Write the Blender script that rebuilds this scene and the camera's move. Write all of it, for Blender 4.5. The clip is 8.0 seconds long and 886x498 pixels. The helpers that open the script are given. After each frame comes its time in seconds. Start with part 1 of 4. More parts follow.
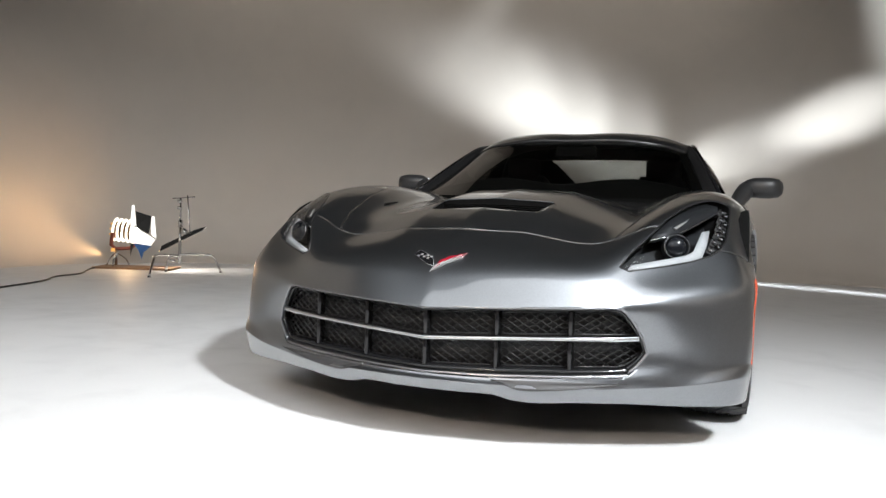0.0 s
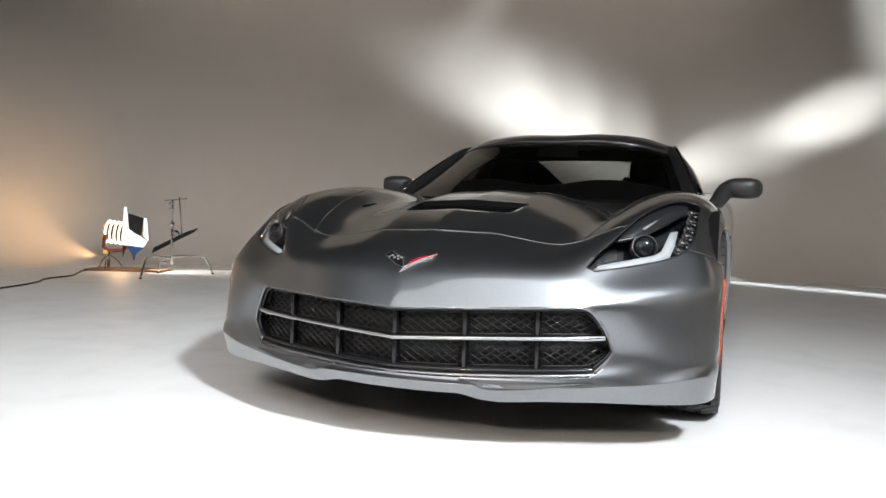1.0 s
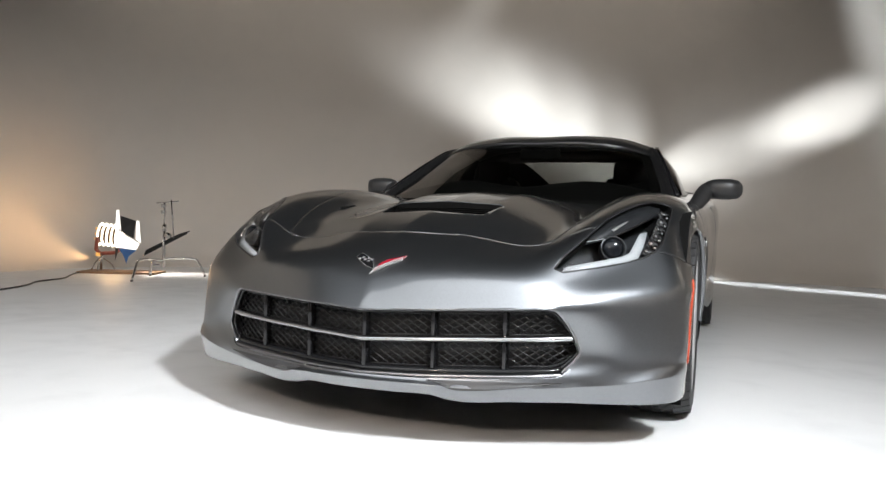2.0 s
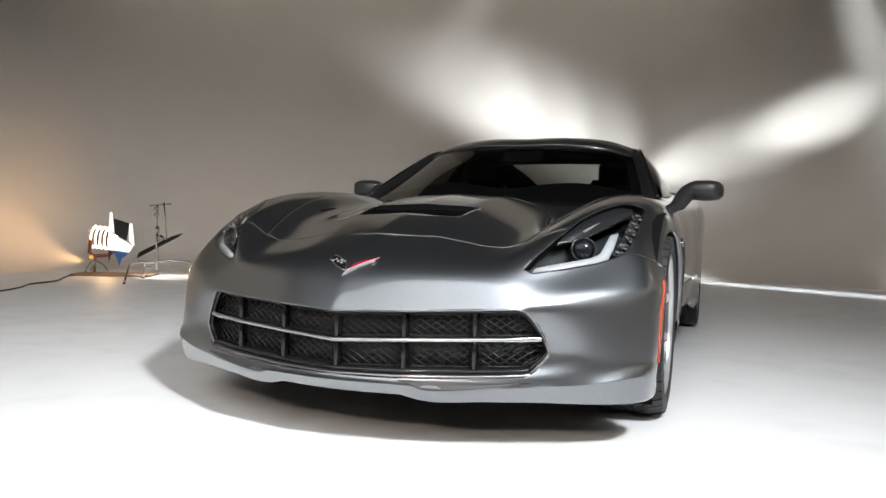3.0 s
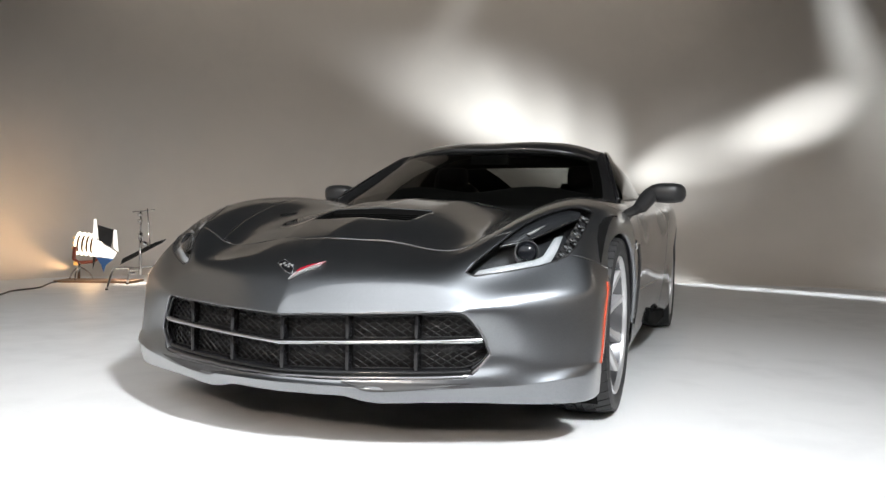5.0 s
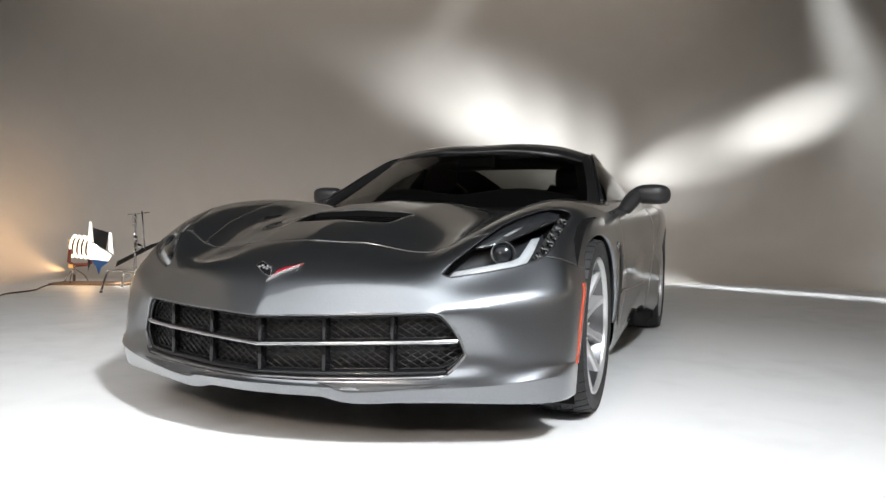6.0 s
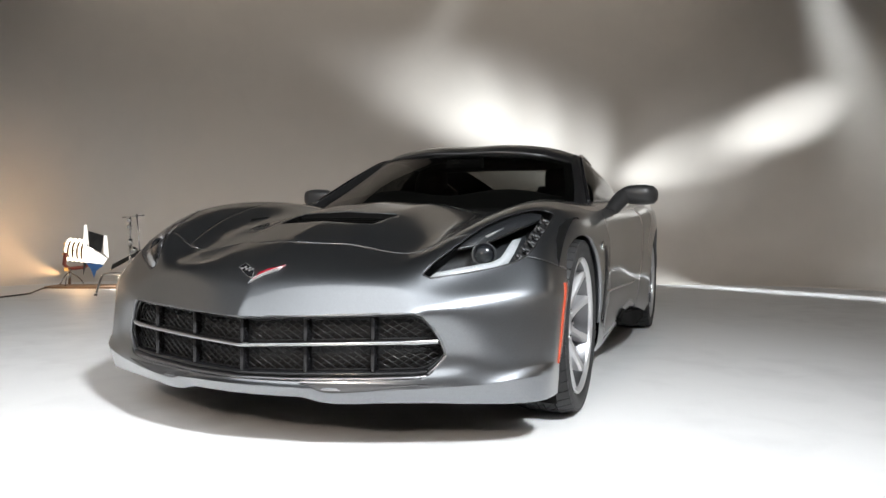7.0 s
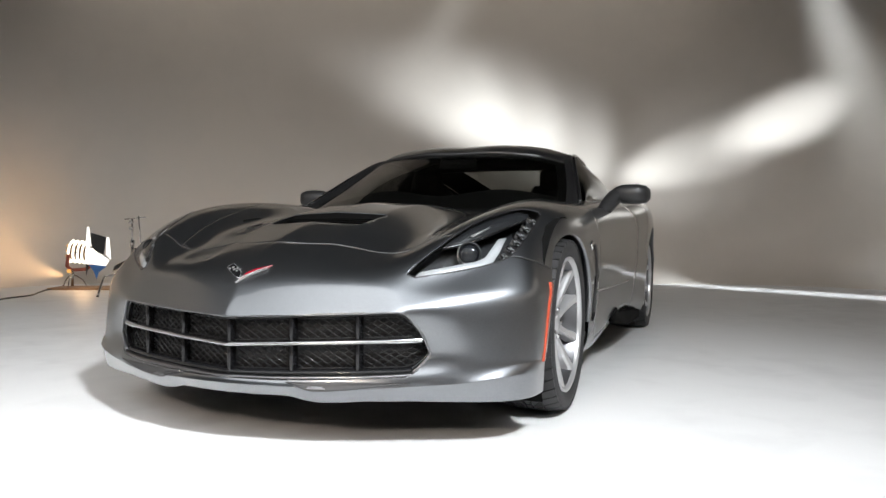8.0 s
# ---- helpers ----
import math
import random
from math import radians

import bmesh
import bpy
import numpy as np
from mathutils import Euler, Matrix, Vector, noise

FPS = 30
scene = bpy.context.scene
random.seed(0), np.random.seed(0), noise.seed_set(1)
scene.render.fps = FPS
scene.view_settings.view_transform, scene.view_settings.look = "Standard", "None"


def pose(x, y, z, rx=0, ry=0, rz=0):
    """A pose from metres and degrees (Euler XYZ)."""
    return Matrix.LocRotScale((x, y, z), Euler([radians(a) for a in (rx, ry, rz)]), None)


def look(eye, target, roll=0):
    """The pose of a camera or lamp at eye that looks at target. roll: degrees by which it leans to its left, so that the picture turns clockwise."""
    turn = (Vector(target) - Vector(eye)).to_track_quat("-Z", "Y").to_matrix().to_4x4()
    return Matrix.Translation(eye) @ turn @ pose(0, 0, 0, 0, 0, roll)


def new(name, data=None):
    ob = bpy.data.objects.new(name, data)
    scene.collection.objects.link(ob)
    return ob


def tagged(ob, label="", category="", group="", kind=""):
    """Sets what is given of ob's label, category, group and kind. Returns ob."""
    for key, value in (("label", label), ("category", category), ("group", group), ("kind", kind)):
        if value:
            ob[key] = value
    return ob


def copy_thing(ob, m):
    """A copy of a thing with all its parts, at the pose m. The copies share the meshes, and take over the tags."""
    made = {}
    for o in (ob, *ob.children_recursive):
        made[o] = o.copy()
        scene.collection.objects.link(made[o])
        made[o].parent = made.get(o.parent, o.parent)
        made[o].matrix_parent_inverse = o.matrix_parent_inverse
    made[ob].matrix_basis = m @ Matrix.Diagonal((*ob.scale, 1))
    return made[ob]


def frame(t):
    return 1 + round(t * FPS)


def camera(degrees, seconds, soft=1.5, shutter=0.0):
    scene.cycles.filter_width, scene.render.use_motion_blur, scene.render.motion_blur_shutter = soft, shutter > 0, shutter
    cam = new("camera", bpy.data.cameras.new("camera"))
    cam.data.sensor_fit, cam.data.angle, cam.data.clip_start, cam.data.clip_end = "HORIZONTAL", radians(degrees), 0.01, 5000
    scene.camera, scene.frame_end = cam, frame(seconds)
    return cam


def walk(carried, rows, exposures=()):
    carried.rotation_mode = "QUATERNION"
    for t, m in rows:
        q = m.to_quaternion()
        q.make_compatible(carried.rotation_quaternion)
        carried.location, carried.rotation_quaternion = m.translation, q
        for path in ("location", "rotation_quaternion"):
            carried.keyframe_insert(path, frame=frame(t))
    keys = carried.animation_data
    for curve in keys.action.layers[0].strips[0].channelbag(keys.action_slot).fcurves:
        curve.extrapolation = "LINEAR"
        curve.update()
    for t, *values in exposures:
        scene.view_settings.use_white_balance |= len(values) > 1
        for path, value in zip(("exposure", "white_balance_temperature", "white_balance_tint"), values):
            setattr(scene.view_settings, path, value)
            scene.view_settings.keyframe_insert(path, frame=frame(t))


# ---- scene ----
cam = camera(62.84, 8.0)
ROWS = [  # seconds, x, y, z, yaw, pitch, roll
    (0.0, 0.7954, -2.7874, 0.6498, 21.255, -2.100, -1.977),
    (0.5, 0.8420, -2.7843, 0.6512, 21.194, -2.059, -1.900),
    (1.0, 0.8863, -2.7754, 0.6535, 21.201, -2.027, -1.794),
    (1.5, 0.9299, -2.7668, 0.6561, 21.182, -1.972, -1.687),
    (3.0, 1.0651, -2.7495, 0.6611, 21.150, -1.787, -1.445),
    (3.5, 1.1019, -2.7443, 0.6627, 21.146, -1.704, -1.354),
    (4.0, 1.1515, -2.7382, 0.6635, 21.103, -1.655, -1.242),
    (4.5, 1.1905, -2.7327, 0.6630, 20.976, -1.555, -1.111),
    (6.0, 1.3097, -2.7213, 0.6661, 20.961, -1.342, -0.839),
    (6.5, 1.3349, -2.7196, 0.6652, 20.946, -1.280, -0.703),
    (7.0, 1.3698, -2.7131, 0.6650, 20.940, -1.219, -0.547),
    (7.5, 1.4126, -2.7085, 0.6640, 20.937, -1.182, -0.402),
    (8.0, 1.4394, -2.7082, 0.6627, 21.406, -1.168, -0.323),
]
walk(cam, [(t, pose(x, y, z, 90 + pitch, roll, yaw)) for t, x, y, z, yaw, pitch, roll in ROWS])

# ---------------------------------------------------------------- world and lights
world = bpy.data.worlds.new("studio_dark")
scene.world = world
world.use_nodes = True
world.node_tree.nodes["Background"].inputs[0].default_value = (0.5, 0.45, 0.4, 1)
world.node_tree.nodes["Background"].inputs[1].default_value = 0.02
scene.view_settings.exposure = 0.0

YAW = 21.1                      # the studio's walls stand across the first line of sight
EYE0 = Vector((0.80, -2.79, 0))
ROOM = Matrix.Translation(EYE0) @ pose(0, 0, 0, 0, 0, YAW)


def room(u, v, z):
    """A place in the studio: u to the right, v ahead of the first eye."""
    return ROOM @ Vector((u, v, z))


def area_light(name, eye, target, sx, sy, watts, colour, spread=180, roll=0):
    d = bpy.data.lights.new(name, "AREA")
    d.shape, d.size, d.size_y, d.energy, d.color, d.spread = "RECTANGLE", sx, sy, watts, colour, radians(spread)
    ob = new(name, d)
    ob.matrix_world = look(eye, target, roll)
    return ob


def spot_light(name, eye, target, watts, colour, cone, blend=1.0, radius=0.05):
    d = bpy.data.lights.new(name, "SPOT")
    d.energy, d.color, d.spot_size, d.spot_blend, d.shadow_soft_size = watts, colour, radians(cone), blend, radius
    ob = new(name, d)
    ob.matrix_world = look(eye, target)
    return ob


COOL, NEUTRAL, WARM, TUNGSTEN = (0.94, 0.975, 1.0), (0.91, 0.97, 1.0), (1.0, 0.915, 0.815), (1.0, 0.60, 0.28)
# large softbox overhead, behind the camera, a harder key beside it and a small warm lamp before the car
area_light("overhead_silk", (0.35, -4.4, 4.0), (0.35, -1.4, 0), 8.7, 3.2, 112, COOL, spread=120)
area_light("key_softbox", room(2.6, -0.55, 4.5), room(0.4, 2.0, 0), 2.6, 2.4, 24, COOL, spread=130)
area_light("key_lamp", room(2.2, -1.05, 4.0), room(-0.4, 2.3, 0), 0.45, 0.35, 92, COOL, spread=80)
area_light("front_lamp", room(-1.6, -3.2, 3.2), room(0.0, 2.4, 0), 0.35, 0.35, 18, (1.0, 0.82, 0.66), spread=70)
# unseen strip lamps added along the wall tops to brighten the walls
area_light("back_wall_fill", room(-0.8, 9.4, 5.0), room(-0.8, 10.4, 4.0), 10.6, 0.12, 15.5, WARM, spread=150)
area_light("side_wall_fill", room(-4.5, 2.0, 5.0), room(-5.4, 2.0, 3.6), 9.0, 0.12, 17, WARM, spread=90)
area_light("side_wall_fill", room(6.2, 0.5, 5.0), room(7.2, 0.5, 3.5), 10.0, 0.12, 36, WARM, spread=110)
# flagged lamps behind the car rake across the back wall
spot_light("wall_lamp_a", room(3.1, 8.7, 0.75), room(1.42, 10.4, 2.46), 640, NEUTRAL, 38, 1.0, 0.2)
spot_light("wall_lamp_a", room(3.1, 8.7, 0.75), room(2.42, 10.4, 1.90), 240, NEUTRAL, 44, 1.0, 0.2)
spot_light("wall_lamp_a", room(3.1, 8.7, 0.75), room(0.45, 10.4, 2.97), 1500, NEUTRAL, 30, 1.0, 0.2)
spot_light("wall_lamp_b", room(0.3, 9.45, 0.57), room(5.85, 10.27, 2.48), 4300, NEUTRAL, 10.5, 1.0, 0.1)
spot_light("wall_lamp_b", room(1.4, 9.60, 0.86), room(4.10, 10.4, 1.80), 950, NEUTRAL, 19, 1.0, 0.08)
spot_light("wall_lamp_b_halo", room(2.9, 8.95, 0.7), room(4.0, 10.4, 1.7), 50, NEUTRAL, 58)
area_light("wall_lamp_c", room(5.45, 9.85, 4.75), room(6.5, 9.5, 1.3), 0.50, 0.40, 0.95, NEUTRAL, spread=24)
area_light("wall_lamp_d", room(1.2, 10.05, 4.7), room(-0.05, 10.4, 2.7), 0.40, 0.40, 0.22, NEUTRAL, spread=30)
# unseen lamp added overhead to draw the bright line on the floor
area_light("wall_base_strip", room(5.4, 7.55, 4.9), room(5.4079, 7.5561, 0), 6.0, 0.08, 11, NEUTRAL, spread=11)
# the tungsten lamp on the floor, and what leaks out of its back
spot_light("floor_lamp_beam", room(-3.50, 8.45, 0.42), room(-2.2, 8.0, 0.1), 70, WARM, 95, 0.6, 0.06)
spot_light("floor_lamp_leak", room(-4.28, 9.33, 0.13), room(-5.0, 8.72, 0.40), 24, TUNGSTEN, 72, 1.0, 0.02)
spot_light("floor_lamp_spill", room(-3.95, 8.50, 0.45), room(-6.4, 8.5, 1.7), 24, TUNGSTEN, 150, 1.0, 0.05)
spot_light("floor_lamp_glow", room(-3.60, 8.25, 0.34), room(-3.45, 7.6, 0.0), 9, TUNGSTEN, 120, 1.0, 0.05)
spot_light("floor_lamp_slit", room(-4.22, 9.25, 0.60), room(-4.46, 9.72, 3.2), 90, (1.0, 0.78, 0.56), 14, 1.0, 0.03)

# ---------------------------------------------------------------- materials


def mat(name, colour, rough=0.5, metal=0.0, coat=0.0, vary=0.06, scale=8.0, bump=0.0, bump_scale=120.0, spec=0.5, emit=None, glow=0.0):
    m = bpy.data.materials.new(name)
    m.use_nodes = True
    nt = m.node_tree
    b = nt.nodes["Principled BSDF"]
    b.inputs["Roughness"].default_value = rough
    b.inputs["Metallic"].default_value = metal
    b.inputs["Specular IOR Level"].default_value = spec
    b.inputs["Coat Weight"].default_value = coat
    b.inputs["Coat Roughness"].default_value = 0.03
    tc = nt.nodes.new("ShaderNodeTexCoord")
    n1 = nt.nodes.new("ShaderNodeTexNoise")
    n1.inputs["Scale"].default_value, n1.inputs["Detail"].default_value = scale, 6
    nt.links.new(tc.outputs["Object"], n1.inputs["Vector"])
    mix = nt.nodes.new("ShaderNodeMix")
    mix.data_type = "RGBA"
    lo = tuple(max(0, c * (1 - vary)) for c in colour)
    hi = tuple(min(1, c * (1 + vary)) for c in colour)
    mix.inputs[6].default_value, mix.inputs[7].default_value = (*lo, 1), (*hi, 1)
    nt.links.new(n1.outputs["Fac"], mix.inputs[0])
    nt.links.new(mix.outputs[2], b.inputs["Base Color"])
    if bump:
        n2 = nt.nodes.new("ShaderNodeTexNoise")
        n2.inputs["Scale"].default_value, n2.inputs["Detail"].default_value = bump_scale, 4
        nt.links.new(tc.outputs["Object"], n2.inputs["Vector"])
        bp = nt.nodes.new("ShaderNodeBump")
        bp.inputs["Strength"].default_value, bp.inputs["Distance"].default_value = bump, 0.002
        nt.links.new(n2.outputs["Fac"], bp.inputs["Height"])
        nt.links.new(bp.outputs[0], b.inputs["Normal"])
    if emit:
        b.inputs["Emission Color"].default_value = (*emit, 1)
        b.inputs["Emission Strength"].default_value = glow
    return m


def glass(name, tint, rough=0.0, ior=1.5):
    """A thin pane: tinted see-through with a mirror's gloss by Fresnel."""
    m = bpy.data.materials.new(name)
    m.use_nodes = True
    nt = m.node_tree
    nt.nodes.remove(nt.nodes["Principled BSDF"])
    out = nt.nodes["Material Output"]
    tr, gl = nt.nodes.new("ShaderNodeBsdfTransparent"), nt.nodes.new("ShaderNodeBsdfGlossy")
    fr, mx = nt.nodes.new("ShaderNodeLayerWeight"), nt.nodes.new("ShaderNodeMixShader")
    pw, ml = nt.nodes.new("ShaderNodeMath"), nt.nodes.new("ShaderNodeMath")
    pw.operation, ml.operation = "POWER", "MULTIPLY_ADD"
    pw.inputs[1].default_value = 5.0
    f0 = ((ior - 1) / (ior + 1)) ** 2
    ml.inputs[1].default_value, ml.inputs[2].default_value = 1 - f0, f0
    tr.inputs[0].default_value = (*tint, 1)
    gl.inputs["Roughness"].default_value = rough
    fr.inputs["Blend"].default_value = 0.5
    nt.links.new(fr.outputs["Facing"], pw.inputs[0])
    nt.links.new(pw.outputs[0], ml.inputs[0])
    nt.links.new(ml.outputs[0], mx.inputs[0])
    nt.links.new(tr.outputs[0], mx.inputs[1])
    nt.links.new(gl.outputs[0], mx.inputs[2])
    nt.links.new(mx.outputs[0], out.inputs[0])
    return m


def paint_material():
    """Grey metallic lacquer: a broad satin sheen of fine flakes under a hard clear coat."""
    m = mat("grey_metallic_paint", (0.182, 0.191, 0.204), rough=0.30, metal=0.965, coat=1.0, vary=0.04, scale=3.0)
    nt = m.node_tree
    b = nt.nodes["Principled BSDF"]
    b.inputs["Coat IOR"].default_value = 1.66
    b.inputs["Coat Roughness"].default_value = 0.012
    base = b.inputs["Base Color"].links[0].from_socket
    tc = next(n for n in nt.nodes if n.type == "TEX_COORD")
    fl = nt.nodes.new("ShaderNodeTexVoronoi")
    fl.inputs["Scale"].default_value = 900
    nt.links.new(tc.outputs["Object"], fl.inputs["Vector"])
    sp, mix = nt.nodes.new("ShaderNodeMapRange"), nt.nodes.new("ShaderNodeMix")
    sp.inputs["To Min"].default_value, sp.inputs["To Max"].default_value = 0.82, 1.18
    nt.links.new(fl.outputs["Color"], sp.inputs["Value"])
    mix.data_type, mix.blend_type = "RGBA", "MULTIPLY"
    mix.inputs[0].default_value = 1.0
    nt.links.new(base, mix.inputs[6])
    nt.links.new(sp.outputs[0], mix.inputs[7])
    nt.links.new(mix.outputs[2], b.inputs["Base Color"])
    return m


PAINT = paint_material()
# tan tint of the walls stands in for warm tungsten bounce
CYC = mat("warm_tinted_wall_paint", (0.72, 0.67, 0.618), rough=0.6, vary=0.05, scale=0.6, bump=0.05, bump_scale=40)
FLOOR = mat("white_floor_paint", (0.78, 0.78, 0.785), rough=0.55, vary=0.035, scale=0.9, bump=0.05, bump_scale=40)


def scuffed(m, tint, low, high, size):
    """Faint worn patches and thin scuff marks over a painted surface."""
    nt = m.node_tree
    b = nt.nodes["Principled BSDF"]
    base = b.inputs["Base Color"].links[0].from_socket
    tc = next(n for n in nt.nodes if n.type == "TEX_COORD")
    n1, n2 = nt.nodes.new("ShaderNodeTexNoise"), nt.nodes.new("ShaderNodeTexNoise")
    n1.inputs["Scale"].default_value, n1.inputs["Detail"].default_value, n1.inputs["Distortion"].default_value = size, 8, 0.3
    n2.inputs["Scale"].default_value, n2.inputs["Detail"].default_value, n2.inputs["Distortion"].default_value = size * 7, 6, 0.5
    for n in (n1, n2):
        nt.links.new(tc.outputs["Object"], n.inputs["Vector"])
    mul, ramp, mix = nt.nodes.new("ShaderNodeMath"), nt.nodes.new("ShaderNodeMapRange"), nt.nodes.new("ShaderNodeMix")
    mul.operation = "MULTIPLY"
    nt.links.new(n1.outputs["Fac"], mul.inputs[0])
    nt.links.new(n2.outputs["Fac"], mul.inputs[1])
    ramp.inputs["From Min"].default_value, ramp.inputs["From Max"].default_value = low, high
    nt.links.new(mul.outputs[0], ramp.inputs["Value"])
    mix.data_type = "RGBA"
    mix.inputs[7].default_value = (*tint, 1)
    nt.links.new(ramp.outputs[0], mix.inputs[0])
    nt.links.new(base, mix.inputs[6])
    nt.links.new(mix.outputs[2], b.inputs["Base Color"])


scuffed(FLOOR, (0.685, 0.685, 0.69), 0.22, 0.45, 0.6)
scuffed(CYC, (0.675, 0.628, 0.58), 0.20, 0.48, 0.35)
DARK = mat("black_plastic", (0.012, 0.012, 0.013), rough=0.45, vary=0.2, scale=30, bump=0.1)
GLOSSBLACK = mat("gloss_black", (0.008, 0.008, 0.009), rough=0.12, vary=0.1, scale=20)
INNER = mat("inner_body_black", (0.004, 0.004, 0.004), rough=0.95, vary=0.2, spec=0.1)
RIMMETAL = mat("dark_satin_metal", (0.26, 0.26, 0.27), rough=0.28, metal=1.0, vary=0.04, scale=40)
CHROME = mat("satin_chrome", (0.72, 0.72, 0.73), rough=0.14, metal=1.0, vary=0.03, scale=40)
ALLOY = mat("silver_alloy", (0.60, 0.60, 0.61), rough=0.28, metal=0.65, coat=0.6, vary=0.04, scale=20)
RUBBER = mat("tyre_rubber", (0.018, 0.018, 0.019), rough=0.62, vary=0.25, scale=25, bump=0.15, bump_scale=200)
LEATHER = mat("black_leather", (0.005, 0.0047, 0.0045), rough=0.75, vary=0.2, scale=40, bump=0.2)
CEIL = mat("dark_ceiling", (0.012, 0.0118, 0.0115), rough=0.9, vary=0.3, scale=1.5)
WINDSCREEN = glass("windscreen_glass", (0.60, 0.61, 0.59), ior=1.4)
SIDEGLASS = glass("side_glass", (0.14, 0.14, 0.135))
HATCHGLASS = glass("hatch_glass", (0.56, 0.57, 0.56))
LENS = glass("headlight_lens", (0.93, 0.94, 0.95), ior=1.25)
DRL = mat("daytime_lamp_white", (0.40, 0.415, 0.43), rough=0.25, coat=0.6, vary=0.02)
REFLECTOR = mat("amber_reflector", (0.42, 0.07, 0.035), rough=0.15, coat=1.0, vary=0.1, scale=60)
DISC = mat("brake_disc_steel", (0.35, 0.34, 0.33), rough=0.3, metal=1.0, vary=0.1, scale=60)

# ---------------------------------------------------------------- mesh helpers


def mesh_object(name, bm, material, parent=None, label="", smooth=True):
    me = bpy.data.meshes.new(name)
    bm.normal_update()
    for f in bm.faces:
        f.smooth = smooth
    bm.to_mesh(me)
    bm.free()
    if material:
        me.materials.append(material)
    ob = new(name, me)
    if parent:
        ob.parent = parent
        ob.matrix_parent_inverse = Matrix.Identity(4)
    if label:
        tagged(ob, label)
    return ob


def part(name, bm, material, parent, label="", smooth=True):
    return mesh_object(name, bm, material, parent, label, smooth)


def thing(name, label, category, at=(0, 0, 0), group="", kind=""):
    e = new(name)
    e.empty_display_size = 0.1
    e.location = at
    return tagged(e, label, category, group, kind)


def catmull(pts, n):
    """n points along a smooth curve through pts, evenly in its own parameter."""
    P = [Vector(p) for p in pts]
    P = [2 * P[0] - P[1]] + P + [2 * P[-1] - P[-2]]
    out, m = [], len(P) - 3
    for s in range(n):
        u = s / (n - 1) * m
        k = min(int(u), m - 1)
        t = u - k
        a, b, c, d = P[k:k + 4]
        out.append(0.5 * (2 * b + (c - a) * t + (2 * a - 5 * b + 4 * c - d) * t * t + (3 * b - a - 3 * c + d) * t ** 3))
    return out


def grid(rows, bm=None, close=False):
    """A skin over rows of points."""
    bm = bm or bmesh.new()
    vs = [[bm.verts.new(p) for p in r] for r in rows]
    for a, b in zip(vs, vs[1:]):
        n = len(a)
        for i in range(n if close else n - 1):
            bm.faces.new((a[i], a[(i + 1) % n], b[(i + 1) % n], b[i]))
    return bm


def loft(rows, nu, nv, bm=None):
    """A smooth skin through a few design curves."""
    fine = [catmull(r, nu) for r in rows]
    cols = [catmull([r[i] for r in fine], nv) for i in range(nu)]
    return grid([[c[j] for c in cols] for j in range(nv)], bm)


def mirrored(row):
    """A half row from the middle outwards, made whole."""
    return [(-x, y, z) for x, y, z in reversed(row[1:])] + list(row)


def tube(pts, r, seg=8, bm=None, flat=1.0, caps=True):
    """A round bar along points; r may be a list."""
    bm = bm or bmesh.new()
    P = [Vector(p) for p in pts]
    rows, up = [], None
    for i, p in enumerate(P):
        d = (P[min(i + 1, len(P) - 1)] - P[max(i - 1, 0)]).normalized()
        if up is None:
            up = Vector((0, 0, 1)) if abs(d.z) < 0.9 else Vector((1, 0, 0))
        side = d.cross(up).normalized()
        up = side.cross(d).normalized()
        rr = r[i] if isinstance(r, (list, tuple)) else r
        rows.append([p + rr * (math.cos(a) * side + math.sin(a) * flat * up) for a in (2 * math.pi * k / seg for k in range(seg))])
    vs = [[bm.verts.new(q) for q in row] for row in rows]
    for a, b in zip(vs, vs[1:]):
        for k in range(seg):
            bm.faces.new((a[k], a[(k + 1) % seg], b[(k + 1) % seg], b[k]))
    if caps:
        bm.faces.new(list(reversed(vs[0])))
        bm.faces.new(vs[-1])
    return bm


def box(size, at=(0, 0, 0), bevel=0.0, bm=None, m=None):
    bm = bm or bmesh.new()
    q = bmesh.new()
    bmesh.ops.create_cube(q, size=1, matrix=Matrix.Diagonal((*size, 1)))
    if bevel:
        bmesh.ops.bevel(q, geom=q.edges[:], offset=bevel, segments=2, affect="EDGES", profile=0.5)
    bmesh.ops.transform(q, matrix=Matrix.Translation(at) @ (m or Matrix.Identity(4)), verts=q.verts)
    return join(bm, q)


def join(bm, q):
    idx = {}
    for v in q.verts:
        idx[v] = bm.verts.new(v.co)
    for f in q.faces:
        bm.faces.new([idx[v] for v in f.verts])
    q.free()
    return bm


def revolve(profile, seg, axis="X", bm=None, closed=False):
    """Turn a profile of (along, radius) about an axis."""
    rows = []
    for k in range(seg):
        a = 2 * math.pi * k / seg
        c, s = math.cos(a), math.sin(a)
        rows.append([(h, r * c, r * s) if axis == "X" else (r * c, r * s, h) for h, r in profile])
    bm = bm or bmesh.new()
    vs = [[bm.verts.new(p) for p in r] for r in rows]
    n = len(profile)
    for k in range(seg):
        a, b = vs[k], vs[(k + 1) % seg]
        for i in range(n if closed else n - 1):
            bm.faces.new((a[i], a[(i + 1) % n], b[(i + 1) % n], b[i]))
    return bm


def prism(outline, depth, bm=None):
    """A plate: an outline of 3D points and the vector of its thickness."""
    bm = bm or bmesh.new()
    d = Vector(depth)
    a = [bm.verts.new(p) for p in outline]
    b = [bm.verts.new(Vector(p) + d) for p in outline]
    bm.faces.new(a)
    bm.faces.new(list(reversed(b)))
    n = len(a)
    for i in range(n):
        bm.faces.new((a[i], b[i], b[(i + 1) % n], a[(i + 1) % n]))
    bmesh.ops.recalc_face_normals(bm, faces=bm.faces[:])
    return bm


# ---- cutting panels out of a skin


